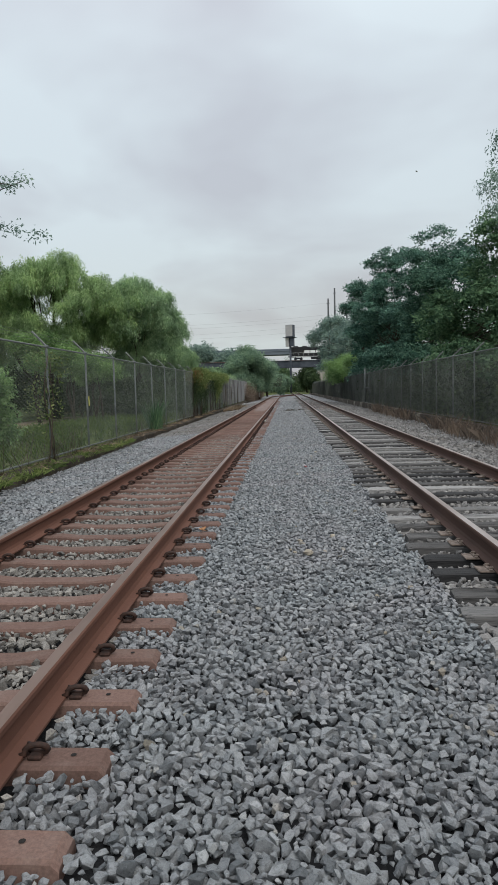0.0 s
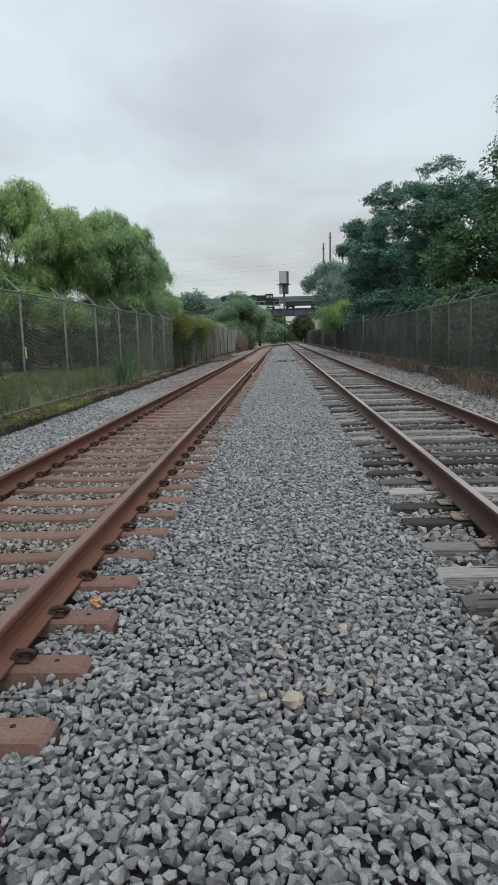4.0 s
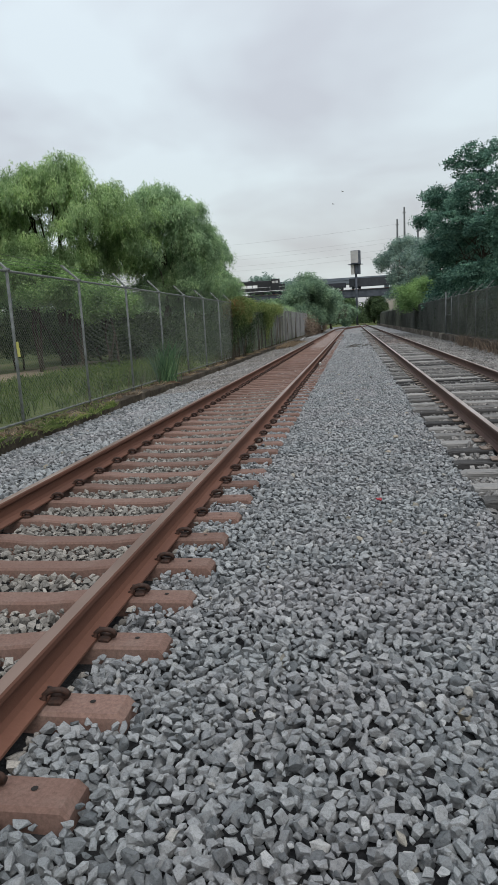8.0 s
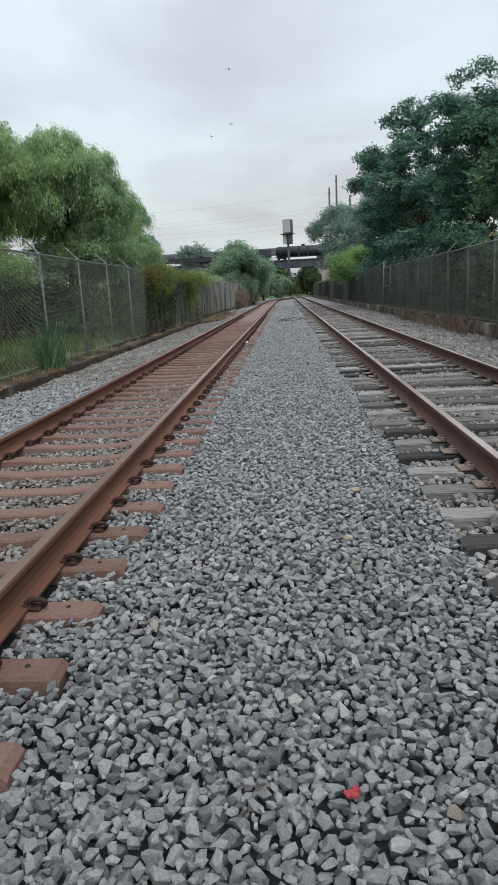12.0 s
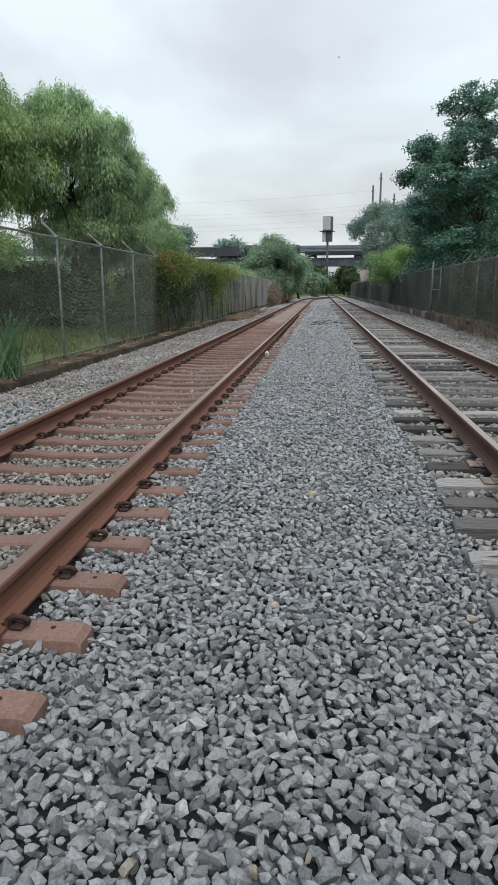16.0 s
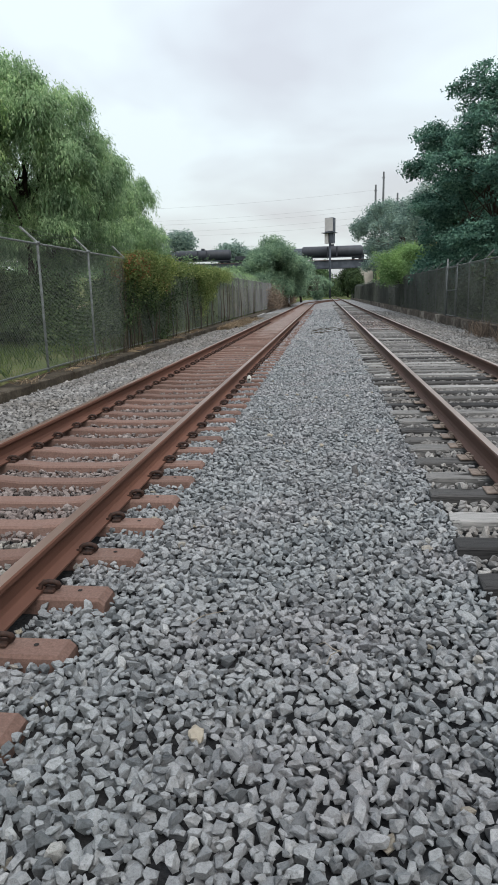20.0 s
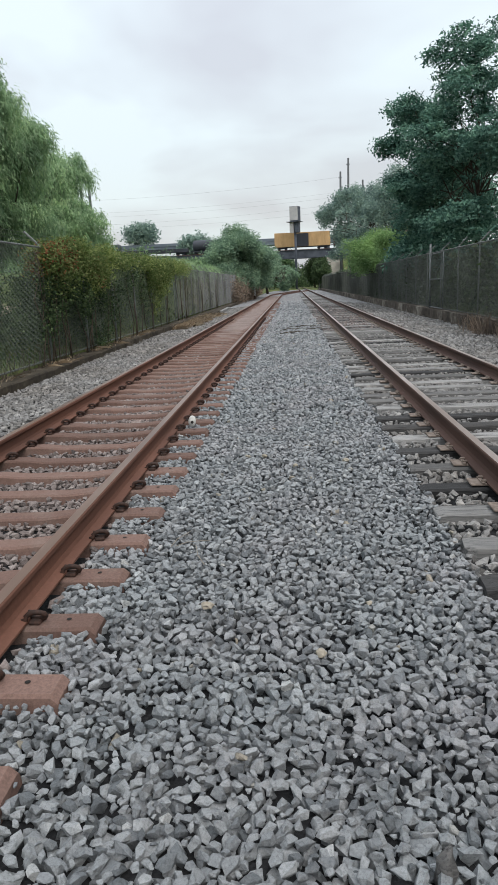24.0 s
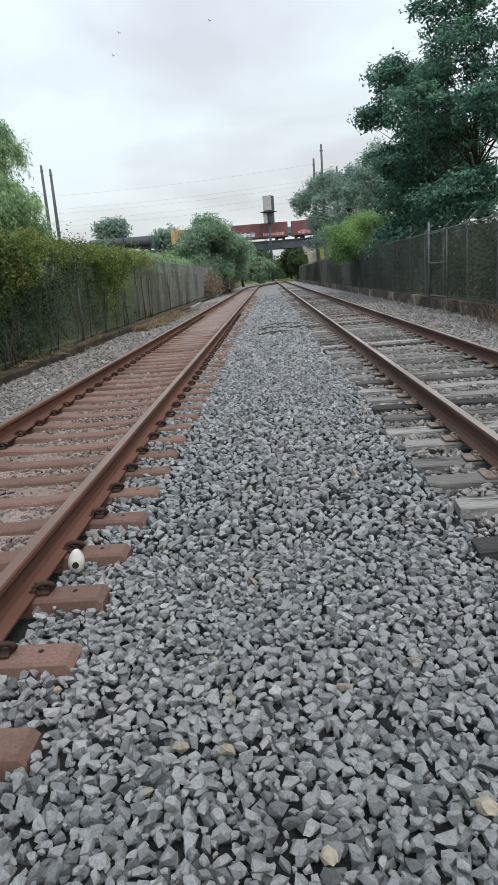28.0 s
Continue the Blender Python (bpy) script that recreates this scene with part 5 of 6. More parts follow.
def blades(name, label, spots, per, height, spread, mat, gen, lean=0.35, category="grass"):
    """Tufts of narrow blades, as one mesh of three-cornered leaves."""
    n = len(spots) * per
    c = np.repeat(spots, per, 0)
    c = c + np.column_stack([gen.normal(0, spread, n), gen.normal(0, spread, n), np.zeros(n)])
    h = height * gen.uniform(0.45, 1.2, n)
    d = np.column_stack([gen.normal(0, lean, n), gen.normal(0, lean, n), np.ones(n)])
    a = gen.uniform(0, 2 * np.pi, n)
    s = np.column_stack([np.cos(a), np.sin(a), np.zeros(n)]) * (0.006 + 0.005 * gen.uniform(0, 1, n))[:, None]
    mid = c + d * (h * 0.6)[:, None]
    tip = c + d * h[:, None] + np.column_stack([d[:, 0], d[:, 1], -np.abs(d[:, 0])]) * (h * 0.35)[:, None]
    v = np.stack([c - s, c + s, mid + s * 0.7, tip, mid - s * 0.7], 1).reshape(-1, 3)
    f = np.arange(n * 5).reshape(n, 5)
    return tagged(mesh_part(name, raw_mesh(name, v, f, 5), mat), label, category, kind="stuff")


def build_grass():
    gen = np.random.default_rng(17)
    def spots(n, x0, x1, y0, y1, z=None):
        x, y = gen.uniform(x0, x1, n), gen.uniform(y0, y1, n)
        return np.column_stack([x, y, [ground_z(a, b) if z is None else z for a, b in zip(x, y)]])
    blades("meadow_grass", "tall green meadow grass behind the fence", spots(1500, -9.4, -3.7, 12, 50), 13, 0.34, 0.1, "grass", gen)
    blades("kerb_weeds", "low green weeds on the kerb below the fence", spots(150, -3.35, -2.98, 14, 28, -0.06), 18, 0.16, 0.08, "leaf_vine", gen, 0.8)
    blades("kerb_straw", "dry straw lying along the kerb", spots(110, -3.42, -3.15, 14, 56, 0.0), 12, 0.11, 0.09, "straw", gen, 1.2)
    blades("bank_grass", "long grass on the bank behind the fence", spots(1000, -9, -3.6, 50, 104), 14, 0.5, 0.12, "grass", gen)
    blades("dry_weeds", "brown dry weeds below the fence", np.concatenate([spots(95, 7.5, 8.1, 20, 34, -0.2), spots(60, 7.65, 8.1, 37, 53, -0.2)]), 12, 0.66, 0.10, "dry_weed", gen, 0.34)
    blades("dead_brush", "heap of dead straw beside the fence", spots(280, -3.25, -2.2, 59, 72, -0.2), 20, 0.26, 0.1, "straw", gen, 1.0)
    blades("dry_reeds", "tall brown dry reeds where the far fence ends", spots(300, -4.6, -3.1, 98, 146, 0.0), 16, 2.1, 0.2, "straw", gen, 0.12, category="reeds")
    blades("bank_top_grass", "long pale green grass along the top of the bank", spots(700, -6.0, -4.6, 62, 104), 14, 0.6, 0.18, "leaf_willow", gen, 0.4)
    blades("verge_grass", "rough grass beyond the second fence", spots(500, 8.6, 12, 16, 60), 12, 0.4, 0.12, "grass", gen)
    blades("reeds", "tuft of tall reeds growing through the fence", spots(10, -3.4, -3.15, 32.8, 33.6, 0.0), 22, 1.2, 0.10, "leaf_green", gen, 0.24, category="reeds")


# ---- the railway bridge, the train on it, the skyline ----
BRIDGE_Y, DECK_Z = 212.0, 9.8


def build_bridge():
    b = empty("railway_bridge", "black steel railway bridge across the tracks", "bridge", (0, BRIDGE_Y, 0))
    bm = bmesh.new()
    for dy in (-2.6, 2.4):
        box(bm, -165, 13, dy, dy + 0.2, 7.8, 9.7)
        for x in range(-164, 13, 2):
            box(bm, x, x + 0.12, dy - 0.18, dy, 7.9, 9.6)
        box(bm, -165, 13, dy - 0.25, dy + 0.4, 7.7, 7.82)
        box(bm, -165, 13, dy - 0.25, dy + 0.4, 9.62, 9.72)
    part("girder", bm, "bridge_steel", b, "black riveted steel girder")
    part("deck", box(bmesh.new(), -165, 150, -2.2, 2.2, 9.45, 9.75), "bridge_steel", b)
    for x in (-160, -146, -132, -118, -104, -90, -76, -62, -48, -34, -20, -6.5):
        bm = bmesh.new()
        box(bm, x - 0.5, x + 0.5, -2, -1.2, -0.3, 7.75, 0.05)
        box(bm, x - 0.5, x + 0.5, 1.2, 2, -0.3, 7.75, 0.05)
        box(bm, x - 0.6, x + 0.6, -2.4, 2.4, 7.1, 7.74, 0.05)
        part("pier", bm, "bridge_steel", b)
    bm = bmesh.new()
    box(bm, 10.3, 15, -3.2, 3.2, -0.3, 6.4, 0.05)
    box(bm, 11.2, 15, -3.0, 3.0, 6.35, 7.75, 0.05)
    part("abutment", bm, "concrete", b, "pale concrete abutment block")
    bm = bmesh.new()
    ends = [[bm.verts.new((x, y, z)) for y, z in ((-16, -0.4), (-3.0, 9.4), (3.0, 9.4), (16, -0.4))] for x in (15, 40, 150)]
    for a, c in zip(ends, ends[1:]):
        for k in range(3):
            bm.faces.new((a[k], a[k + 1], c[k + 1], c[k]))
    bm.faces.new(ends[0])
    bmesh.ops.recalc_face_normals(bm, faces=bm.faces)
    part("embankment", bm, "turf", b, "grassy earth bank")
    part("rail", box(bmesh.new(), -165, 150, -0.8, -0.7, 9.75, 9.92), "rail", b)
    part("rail", box(bmesh.new(), -165, 150, 0.7, 0.8, 9.75, 9.92), "rail", b)


def bogie_parts(v, x):
    bm = bmesh.new()
    box(bm, x - 1.2, x + 1.2, -1.05, 1.05, 0.35, 0.7, 0.04)
    part("bogie", bm, "car_black", v)
    for dx in (-0.88, 0.88):
        for sy in (-0.72, 0.72):
            bm = bmesh.new()
            bmesh.ops.create_cone(bm, cap_ends=True, segments=16, radius1=0.42, radius2=0.42, depth=0.13, matrix=pose(x + dx, sy, 0.42, 90))
            part("wheel", bm, "car_black", v)
        bm = bmesh.new()
        bmesh.ops.create_cone(bm, cap_ends=True, segments=8, radius1=0.09, radius2=0.09, depth=1.3, matrix=pose(x + dx, 0, 0.42, 90))
        part("axle", bm, "car_black", v)


def boxcar(label, mat, length, door, marks):
    v = empty("boxcar", label, "boxcar")
    L = length / 2
    bm = bmesh.new()
    box(bm, -L, L, -1.5, 1.5, 0.75, 4.15, 0.04)
    part("body", bm, mat, v)
    for k in range(int(length / 0.6)):
        x = -L + 0.3 + k * 0.6
        if abs(x) > 1.7 or not door:
            part("rib", box(bmesh.new(), x - 0.04, x + 0.04, -1.54, -1.5, 0.85, 4.05), mat, v)
    part("roof", box(bmesh.new(), -L, L, -1.52, 1.52, 4.14, 4.26, 0.05), mat, v)
    if door:
        part("door", box(bmesh.new(), -1.6, 1.6, -1.57, -1.5, 0.8, 4.0, 0.02), "car_black", v, "black sliding door")
    part("underframe", box(bmesh.new(), -L, L, -1.2, 1.2, 0.62, 0.78), "car_black", v)
    for x0, x1, z0, z1, m in marks:
        bm = bmesh.new()
        rng = random.Random(int(x0 * 10) + 77)
        x = x0
        while x < x1:
            w = rng.uniform(0.35, 0.8)
            box(bm, x, min(x + w, x1) - 0.05, -1.575, -1.54, z0 + rng.uniform(0, 0.25), z1 - rng.uniform(0, 0.3), 0.01)
            x += w
        part("graffiti", bm, m, v)
    for s in (-1, 1):
        bogie_parts(v, s * (L - 2))
        part("coupler", box(bmesh.new(), s * L - 0.45, s * L + 0.45, -0.12, 0.12, 0.72, 0.95, 0.02), "car_black", v)
    return v


def tank_car(label, mat, length):
    v = empty("tank_car", label, "tank car")
    L = length / 2
    bm = bmesh.new()
    tube(bm, [(x, 0, 2.2) for x in (-L + 0.35, -L + 0.6, -L + 0.9, L - 0.9, L - 0.6, L - 0.35)], [0.7, 1.25, 1.42, 1.42, 1.25, 0.7], 20)
    part("tank", bm, mat, v)
    bm = bmesh.new()
    bmesh.ops.create_cone(bm, cap_ends=True, segments=14, radius1=0.5, radius2=0.5, depth=0.6, matrix=pose(0, 0, 3.75))
    part("dome", bm, mat, v)
    part("underframe", box(bmesh.new(), -L, L, -1.3, 1.3, 0.68, 0.86), "car_black", v)
    for s in (-1, 1):
        bogie_parts(v, s * (L - 2))
        part("ladder", box(bmesh.new(), s * 1.2 - 0.2, s * 1.2 + 0.2, -1.52, -1.44, 0.85, 3.4, 0.01), "car_black", v)
    return v


def gondola(label, mat, length, h):
    v = empty("gondola_car", label, "gondola car")
    L = length / 2
    bm = bmesh.new()
    box(bm, -L, L, -1.5, -1.4, 0.75, h)
    box(bm, -L, L, 1.4, 1.5, 0.75, h)
    box(bm, -L, -L + 0.1, -1.4, 1.4, 0.75, h)
    box(bm, L - 0.1, L, -1.4, 1.4, 0.75, h)
    box(bm, -L, L, -1.4, 1.4, 0.75, 0.95)
    for k in range(int(length / 1.2)):
        box(bm, -L + 0.3 + k * 1.2, -L + 0.42 + k * 1.2, -1.6, -1.5, 0.75, h)
    part("body", bm, mat, v)
    for s in (-1, 1):
        bogie_parts(v, s * (L - 2))
    return v


def locomotive():
    v = empty("locomotive", "black diesel locomotive with white markings on the bridge", "locomotive")
    part("frame", box(bmesh.new(), -9, 9, -1.5, 1.5, 0.95, 1.35, 0.05), "loco_black", v)
    bm = bmesh.new()
    box(bm, -8.3, 4.6, -1.05, 1.05, 1.33, 4.0, 0.12)
    for k in range(4):
        box(bm, -7.4 + k * 2.6, -6.0 + k * 2.6, -0.7, 0.7, 3.98, 4.25, 0.05)
    part("long_hood", bm, "loco_black", v)
    part("cab", box(bmesh.new(), 4.62, 6.9, -1.5, 1.5, 1.33, 4.35, 0.1), "loco_black", v)
    part("nose", box(bmesh.new(), 6.92, 8.5, -0.9, 0.9, 1.33, 2.9, 0.1), "loco_black", v)
    for x in (4.95, 5.95):
        part("window", box(bmesh.new(), x, x + 0.75, -1.53, -1.5, 3.2, 3.85), "poster", v)
    # painted lettering, as plain bars
    for x0, x1, z0, z1 in ((-4.2, -2.6, 2.1, 2.9), (-2.4, -1.0, 2.1, 2.9), (-0.8, 0.6, 2.1, 2.9)):
        part("marking", box(bmesh.new(), x0, x1, -1.08, -1.05, z0, z1), "white", v)
    bm = bmesh.new()
    for k in range(13):
        box(bm, -8.8 + k * 1.45, -8.76 + k * 1.45, -1.48, -1.44, 1.3, 2.2)
    box(bm, -8.8, 8.8, -1.48, -1.44, 2.16, 2.21)
    part("handrail", bm, "white", v)
    part("sill_stripe", box(bmesh.new(), -9, 9, -1.53, -1.5, 1.0, 1.12), "white", v)
    part("fuel_tank", box(bmesh.new(), -2.2, 2.2, -1.3, 1.3, 0.3, 0.96, 0.1), "loco_black", v)
    for s in (-1, 1):
        bogie_parts(v, s * 6)
    return v


TRAIN = []   # (vehicle, its middle behind the train's front)


def build_train():
    off = 0.0
    def put(v, length, gap=0.9):
        nonlocal off
        TRAIN.append((v, off + length / 2))
        off += length + gap
    put(locomotive(), 18.0)
    put(gondola("low black gondola car in the train", "car_black", 16, 2.0), 16)
    put(gondola("high dark gondola car in the train", "car_grey", 16.0, 3.0), 16.0)
    put(tank_car("black tank car in the train", "car_black", 16.0), 16.0)
    put(gondola("low black gondola car in the train", "car_black", 16.5, 1.7), 16.5)
    put(tank_car("dark grey tank car in the train", "car_grey", 16.8), 16.8)
    off = 108.8
    put(boxcar("faded yellow boxcar with a black door", "boxcar_yellow", 14.3, True, []), 14.3)
    put(boxcar("dark red boxcar with blue and white graffiti", "boxcar_red", 14.2, False, [(-6.4, -1.2, 1.0, 2.3, "graffiti_blue"), (0.8, 6.2, 1.0, 2.0, "graffiti_pink")]), 14.2)
    put(boxcar("dark red boxcar with pale graffiti", "boxcar_red", 15.2, False, [(-6, -2, 1.0, 2.1, "graffiti_pink"), (-1, 5.4, 1.0, 1.8, "graffiti_blue")]), 15.2)


def train_x(t):
    """Where the train's front stands at t seconds."""
    return 2.7 - 4.6 * t - 0.0055 * t * t


def build_skyline():
    o = empty("road_overpass", "grey concrete road overpass behind the bridge", "overpass", (0, 300, 0))
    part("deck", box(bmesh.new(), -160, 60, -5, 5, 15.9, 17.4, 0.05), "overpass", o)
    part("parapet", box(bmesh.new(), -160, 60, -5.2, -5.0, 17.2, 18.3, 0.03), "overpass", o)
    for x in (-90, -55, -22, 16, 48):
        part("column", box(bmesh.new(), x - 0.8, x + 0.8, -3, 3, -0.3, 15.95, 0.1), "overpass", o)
    s = empty("billboard", "tall billboard with pale faces on a steel mast", "billboard", (3.3, 207, 0))
    part("mast", tube(bmesh.new(), [(0, 0, -0.3), (0, 0, 17.2)], 0.3, 12), "bridge_steel", s)
    def panel(name, x0, x1, y0, y1, z0, z1, mat):
        p = part(name, box(bmesh.new(), x0, x1, y0, y1, z0, z1, 0.03), mat, s)
        p.rotation_euler = (0, 0, radians(-20))
        return p
    panel("upper_box", -1.1, 1.1, -0.9, 1.1, 16.6, 20.1, "bridge_steel")
    panel("poster_face", -1.06, 1.06, -0.96, -0.9, 16.75, 20.0, "poster")
    panel("catwalk", -1.8, 1.6, -1.5, 1.3, 16.35, 16.5, "bridge_steel")
    panel("lower_box", -1.2, -0.2, -0.8, 0.2, 13.8, 16.3, "poster")
    panel("lower_back", 0.1, 1.15, -0.8, 0.6, 13.8, 16.3, "bridge_steel")
    for k, (x, y, z) in enumerate(((13.7, 193, 25.6), (15.4, 192, 28.2), (19.0, 196, 24.0), (-71.0, 193, 25.0))):
        p = empty("utility_pole", "tall grey utility pole above the trees", "utility pole", (x, y, 0), group="pair of utility poles")
        part("pole", tube(bmesh.new(), [(0, 0, -0.3), (0, 0, z * 0.6), (0.05, 0, z)], [0.34, 0.28, 0.2], 8), "pole", p)
        part("crossarm", box(bmesh.new(), -0.4, 0.4, -0.1, 0.1, z - 1.4, z - 1.25), "pole", p)
    for k, (x, z) in enumerate(((-33.5, 21.5), (-32.1, 20.8))):
        p = empty("utility_pole", "slim grey utility pole behind the bank", "utility pole", (x, 150, 0), group="pair of utility poles")
        part("pole", tube(bmesh.new(), [(0, 0, -0.3), (0, 0, z * 0.6), (0, 0, z)], [0.32, 0.28, 0.2], 8), "pole", p)
        part("crossarm", box(bmesh.new(), -0.3, 0.3, -0.1, 0.1, z - 1.0, z - 0.9), "pole", p)
    for k, (za, zb) in enumerate(((23.0, 24.4), (20.3, 21.2), (19.4, 20.2), (17.6, 18.6), (16.8, 17.2))):
        pts = [(x, 193.0, za + (zb - za) * (x + 71) / 84 - 1.3 * (1 - ((x + 29) / 42) ** 2)) for x in range(-71, 15, 6)]
        tagged(part("power_line", tube(bmesh.new(), pts, 0.016, 4), "cable"), "thin grey power line across the sky", "power line", group="power lines")


def rough_stone(label, x, y, z, sx, sy, sz, seed, mat="tan_stone"):
    rng = random.Random(seed)
    bm = bmesh.new()
    bmesh.ops.create_icosphere(bm, subdivisions=2, radius=1)
    for v in bm.verts:
        v.co *= 0.8 + 0.35 * noise.noise(v.co * 1.4 + Vector((seed, 0, 0)))
    bmesh.ops.scale(bm, vec=(sx, sy, sz), verts=bm.verts)
    ob = part("stone", bm, mat)
    ob.matrix_basis = pose(x, y, z, rng.uniform(-12, 12), rng.uniform(-12, 12), rng.uniform(0, 180))
    return tagged(ob, label, "stone")


def build_fence_fittings():
    """A gate leaf in the second fence and a tag on a post of the first."""
    g = empty("fence_gate", "closed chain-link gate leaf in the dark fence", "gate", (FENCE_R - 0.12, 60.9, 0.2))
    for name, pts, r in (("hinge_post", [(0, 0, -0.3), (0, 0, 2.75)], 0.045), ("end_stile", [(0, -2.6, 0.05), (0, -2.6, 2.3)], 0.022), ("top_bar", [(0, -2.6, 2.3), (0, 0, 2.3)], 0.018), ("middle_bar", [(0, -2.6, 1.25), (0, 0, 1.25)], 0.02), ("bottom_bar", [(0, -2.6, 0.07), (0, 0, 0.07)], 0.02)):
        part(name, tube(bmesh.new(), pts, r, 8), "post_zinc", g)
    bm = bmesh.new()
    box(bm, -0.006, 0.006, -0.035, 0.045, -0.13, 0.02, 0.003)
    box(bm, -0.004, 0.008, -0.05, 0.02, 0.0, 0.12, 0.003)
    t = part("marker_tag", bm, "tag")
    t.location = (FENCE_L + 0.05, 24.72, 1.32)
    tagged(t, "faded yellow tag hanging on a fence post", "tag")


PALE_STONES = [(2.13, 12.95, 0.085), (2.4, 13.66, 0.05), (2.06, 13.43, 0.04), (2.0, 12.99, 0.035), (1.01, 13.94, 0.03), (2.47, 21.82, 0.045), (2.15, 26.98, 0.06), (1.84, 28.08, 0.06), (1.68, 33.19, 0.05), (2.24, 32.75, 0.045),
               (2.59, 35.94, 0.055), (2.14, 35.79, 0.045), (2.12, 18.69, 0.04), (2.5, 33.21, 0.03), (2.61, 22.81, 0.06), (1.99, 25.16, 0.04)]


def build_litter():
    T = "pale tan stone lying on the grey ballast"
    for k, (x, y, s) in enumerate(PALE_STONES):
        s *= 0.82
        rough_stone(T if s > 0.04 else "small tan stone among the grey ballast", x, y, ballast_z(x, y) + 0.016 + s * 0.2, s, s * 0.8, s * 0.55, 3 + k)
    # small finds on the stone: a red scrap, a dead leaf, dry stalks, a rotten chunk of wood
    bm = bmesh.new()
    box(bm, -0.028, 0.02, -0.012, 0.016, -0.006, 0.008, 0.004)
    box(bm, 0.008, 0.03, 0.0, 0.022, 0.0, 0.014, 0.004)
    ob = part("plastic_scrap", bm, "scrap_red")
    ob.matrix_basis = pose(2.29, 19.65, ballast_z(2.29, 19.65) + 0.045, 12, 20, 35)
    tagged(ob, "small red plastic scrap on the ballast", "litter")
    for x, y, turn in ((1.0, 14.0, 30), (1.03, 13.93, 140)):
        bm = bmesh.new()
        edge = [bm.verts.new((math.cos(a) * 0.045, math.sin(a) * 0.026, 0.012 * math.cos(2 * a))) for a in (0, 0.7, 1.5, 2.3, 3.14, 3.9, 4.7, 5.5)]
        bmesh.ops.solidify(bm, geom=[bm.faces.new(edge)], thickness=0.002)
        ob = part("dead_leaf", bm, "dead_leaf")
        ob.matrix_basis = pose(x, y, ballast_z(x, y) + 0.05, 18, -10, turn)
        tagged(ob, "curled orange-brown dead leaf on the ballast", "leaf")
    for x, y, L, turn in ((1.42, 34.05, 0.30, 70), (1.55, 33.8, 0.36, 110), (1.50, 33.95, 0.22, 20), (2.33, 28.6, 0.16, 60), (2.30, 28.66, 0.12, 150), (1.75, 28.9, 0.2, 40)):
        z = ballast_z(x, y) + 0.05
        bm = tube(bmesh.new(), [(-L / 2, 0, 0), (-L / 6, 0.012, 0.012), (L / 5, -0.008, 0.016), (L / 2, 0.01, 0.0)], [0.0026, 0.0025, 0.002, 0.0014], 5)
        ob = part("dry_stalk", bm, "stalk")
        ob.matrix_basis = pose(x, y, z, 0, 0, turn)
        tagged(ob, "thin pale dry stalk lying on the ballast", "stalk")
    bm = bmesh.new()
    rng = random.Random(6)
    tube(bm, [(0, 0, -0.05), (0.005, 0.004, 0.0), (-0.006, 0.01, 0.045), (0.004, 0.016, 0.075)], [0.026, 0.028, 0.022, 0.010], 9)
    for v in bm.verts:
        v.co += Vector((rng.uniform(-0.006, 0.006), rng.uniform(-0.006, 0.006), rng.uniform(-0.012, 0.012)))
    ob = part("wood_chunk", bm, "tie_wood")
    ob.matrix_basis = pose(2.53, 31.62, ballast_z(2.53, 31.62) + 0.02, 8, 6, 20)
    tagged(ob, "rotten grey-brown chunk of tie wood in the ballast", "wood chunk")
    # the white hollow plug that leans on the rail
    c = empty("plastic_fitting", "white egg-shaped plastic float with a dark hole, beside the rail", "float", (0.943, 37.69, -0.012))
    c.rotation_euler = (radians(-14), radians(4), 0)
    line = [(-0.006, 0.012), (0.004, 0.026), (0.022, 0.038), (0.046, 0.0445), (0.072, 0.043), (0.098, 0.034), (0.116, 0.021), (0.124, 0.008)]
    part("shell", tube(bmesh.new(), [(0, 0, z) for z, r in line], [r for z, r in line], 18), "plastic", c, smooth=True)
    bm = bmesh.new()
    bmesh.ops.create_circle(bm, cap_ends=True, segments=14, radius=0.018, matrix=pose(0.008, -0.0475, 0.044, 84, 0, 9))
    part("hole", bm, "hole", c, "dark hole")
    for k, (x, y, L) in enumerate(((-2.75, 75.5, 9.0), (-2.5, 77.0, 7.0))):
        bm = box(bmesh.new(), -0.11, 0.11, -L / 2, L / 2, -0.12, 0.13, 0.02)
        ob = part("timber_baulk", bm, "tie_wood" if k else "kerb")
        ob.matrix_basis = pose(x, y, -0.08, 0, 0, 1.5)
        tagged(ob, "old grey timber lying along the fence", "timber")
    bm = box(bmesh.new(), -0.09, 0.09, -0.06, 0.06, -0.4, 1.75, 0.02)
    ob = part("marker_post", bm, "white")
    ob.location = (-2.35, 112.5, 0)
    tagged(ob, "white marker post with a black foot beside the far track", "marker post")
    part("foot", box(bmesh.new(), -0.17, 0.17, -0.12, 0.12, -0.3, 0.26, 0.03), "clip", ob, "black foot")
    rng = random.Random(8)
    for k, (x, y, L) in enumerate(((2.2, 53.6, 1.2), (2.6, 55.0, 1.4), (2.0, 52.0, 0.8))):
        bm = bmesh.new()
        for j in range(5):
            a = rng.uniform(-0.5, 0.5)
            p0 = Vector((rng.uniform(-L / 2, L / 2), rng.uniform(-0.15, 0.15), 0.03))
            tube(bm, [p0, p0 + Vector((math.cos(a) * 0.25, math.sin(a) * 0.25, 0.05)), p0 + Vector((math.cos(a) * 0.5, math.sin(a) * 0.5, 0.02))], [0.014, 0.01, 0.005], 5)
        ob = part("dead_branch", bm, "twig")
        ob.location = (x, y, -0.04)
        tagged(ob, "dead dark twigs lying on the ballast", "branch")


BIRDS = []


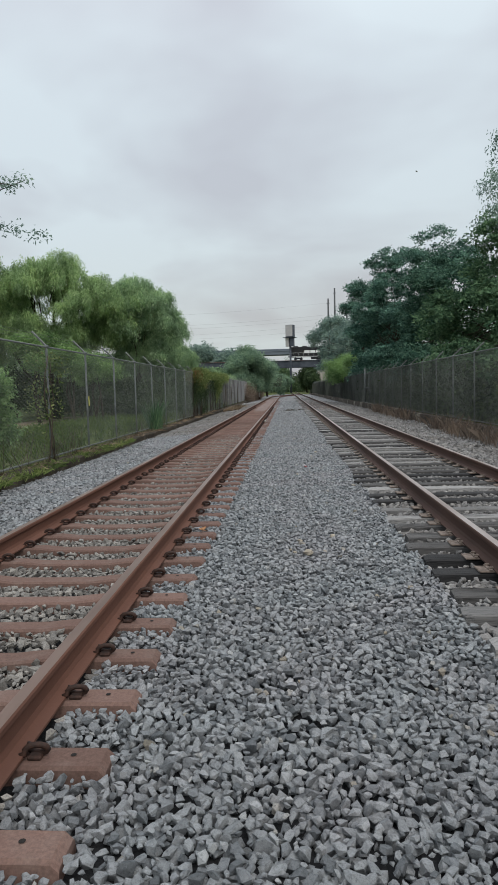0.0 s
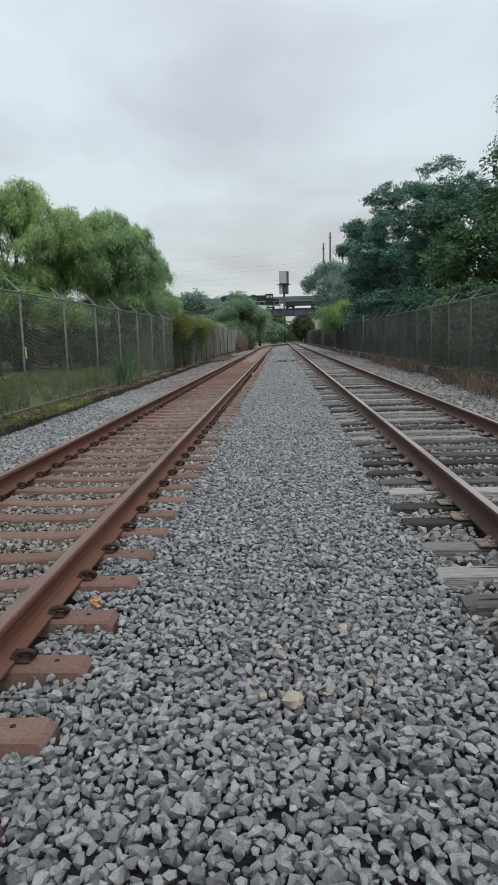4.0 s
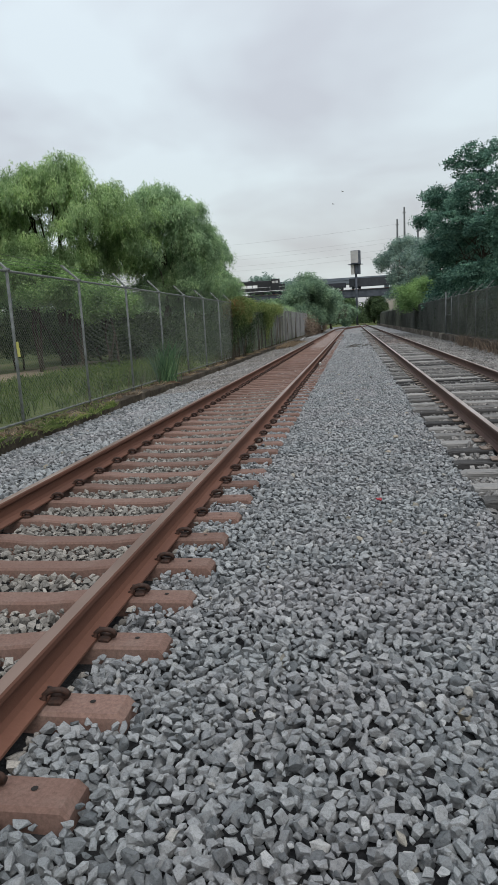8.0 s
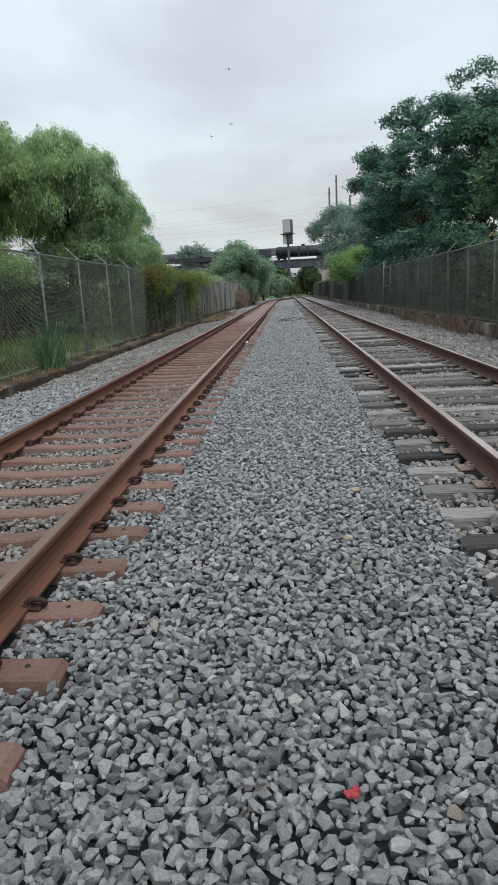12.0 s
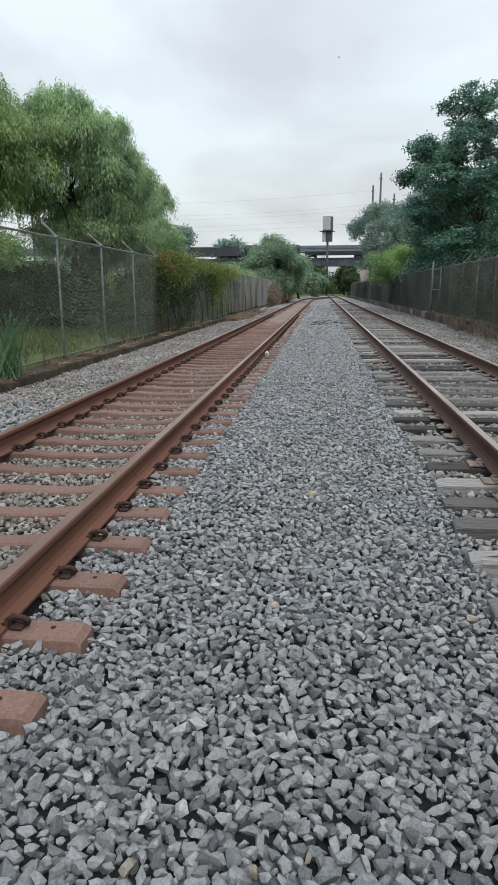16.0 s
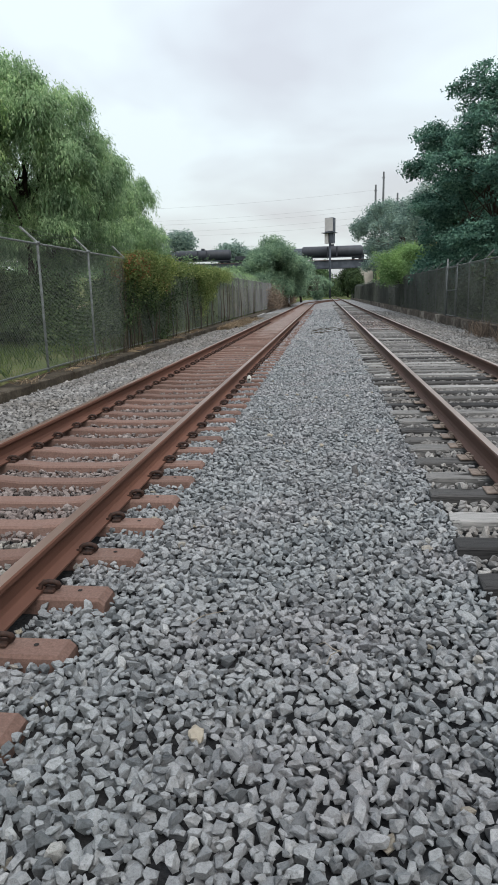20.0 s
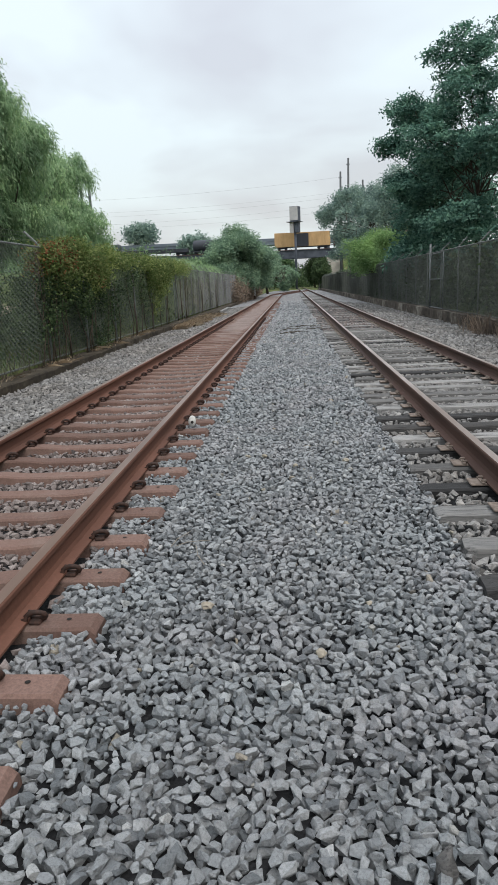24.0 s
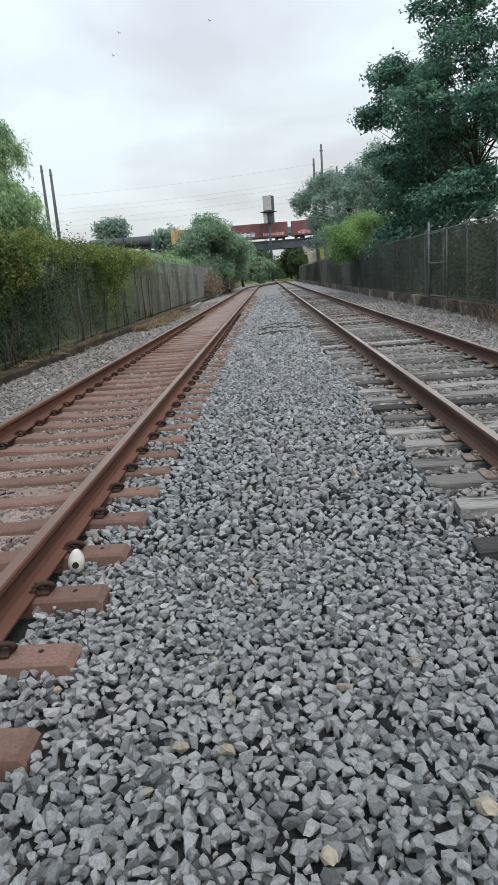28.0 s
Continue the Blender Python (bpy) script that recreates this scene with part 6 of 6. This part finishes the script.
def build_birds():
    k = 0.7
    for _ in range(3):
        b = empty("bird", "small pale grey bird flying under the clouds", "bird", group="birds in the air")
        bm = bmesh.new()
        tube(bm, [(0, q * k, 0) for q in (-0.13, -0.06, 0.03, 0.10, 0.16)], [q * k for q in (0.008, 0.035, 0.038, 0.022, 0.006)], 8)
        part("body", bm, "feathers", b)
        for s in (-1, 1):
            bm = bmesh.new()
            top = [bm.verts.new([q * k for q in c]) for c in ((s * 0.02, 0.05, 0.012), (s * 0.12, 0.07, 0.05), (s * 0.24, 0.0, 0.03), (s * 0.12, -0.02, 0.045), (s * 0.02, -0.05, 0.01))]
            f = bm.faces.new(top)
            bmesh.ops.solidify(bm, geom=[f], thickness=0.006)
            part("wing", bm, "feathers", b)
        BIRDS.append(b)


FLIGHTS = [[(0, 10.6, 51.7, 15.2), (2.5, 17, 54, 17.0), (5.0, 22, 57, 16), (8, 1.1, 59.2, 8.8), (10, 9.6, 61.0, 14.5), (11, 3.6, 61.9, 14.7), (14, -7.5, 65, 14.7), (15, -17.0, 70, 17.5), (18, -26, 72, 26), (25, -20, 78, 34), (28, -0.4, 79.4, 16.5)],
           [(0, 25, 55, 18), (5, 15.9, 57, 13.96), (8, 1.7, 59.2, 9.5), (10, 1.9, 61.0, 12.2), (11, -0.8, 61.9, 10.9), (15, -0.45, 66, 16.36), (17, 9.5, 68, 13.9), (20, 20, 70, 30), (25, -2, 78, 36), (28, -5.9, 79.4, 16.3)],
           [(0, 40, 60, 14), (6, 20, 62, 10), (11, 2.8, 61.9, 7.6), (14, -14, 66, 24), (19, -40, 75, 30), (25, -28, 78, 30), (28, -6.4, 79.4, 15.1)]]


def motions():
    for b, rows in zip(BIRDS, FLIGHTS):
        walk(b, [(t, pose(x, y, z, 0, 8, 60)) for t, x, y, z in rows])
    for v, back in TRAIN:
        walk(v, [(t, pose(train_x(t) + back, BRIDGE_Y, DECK_Z + 0.08)) for t in (0.0, 7.0, 14.0, 21.0, 28.0)])


build_ground()
build_kerbs()
LEFT_POSTS = [24.72 + 2.95 * k for k in range(-6, 33)]
RIGHT_POSTS = [30.05 + 2.92 * k for k in range(-5, 56)]
build_fence(FENCE_L, -1, LEFT_POSTS[:20], 0.08, 2.60, "tall grey chain-link fence topped with barbed wire", 0.0017)
build_fence(FENCE_L - 0.1, -1, LEFT_POSTS[19:], 0.08, 2.55, "pale zinc chain-link fence that closes the far bank", 0.0026, "wire_pale")
build_fence(FENCE_R, 1, RIGHT_POSTS, 0.24, 2.58, "tall dark chain-link fence topped with barbed wire", 0.0031, "wire_dark")
build_trees()
build_vines()
build_grass()
build_bridge()
build_train()
build_skyline()
build_fence_fittings()
build_litter()
build_birds()
build_wood_track()
build_concrete_track()
build_ballast()
motions()
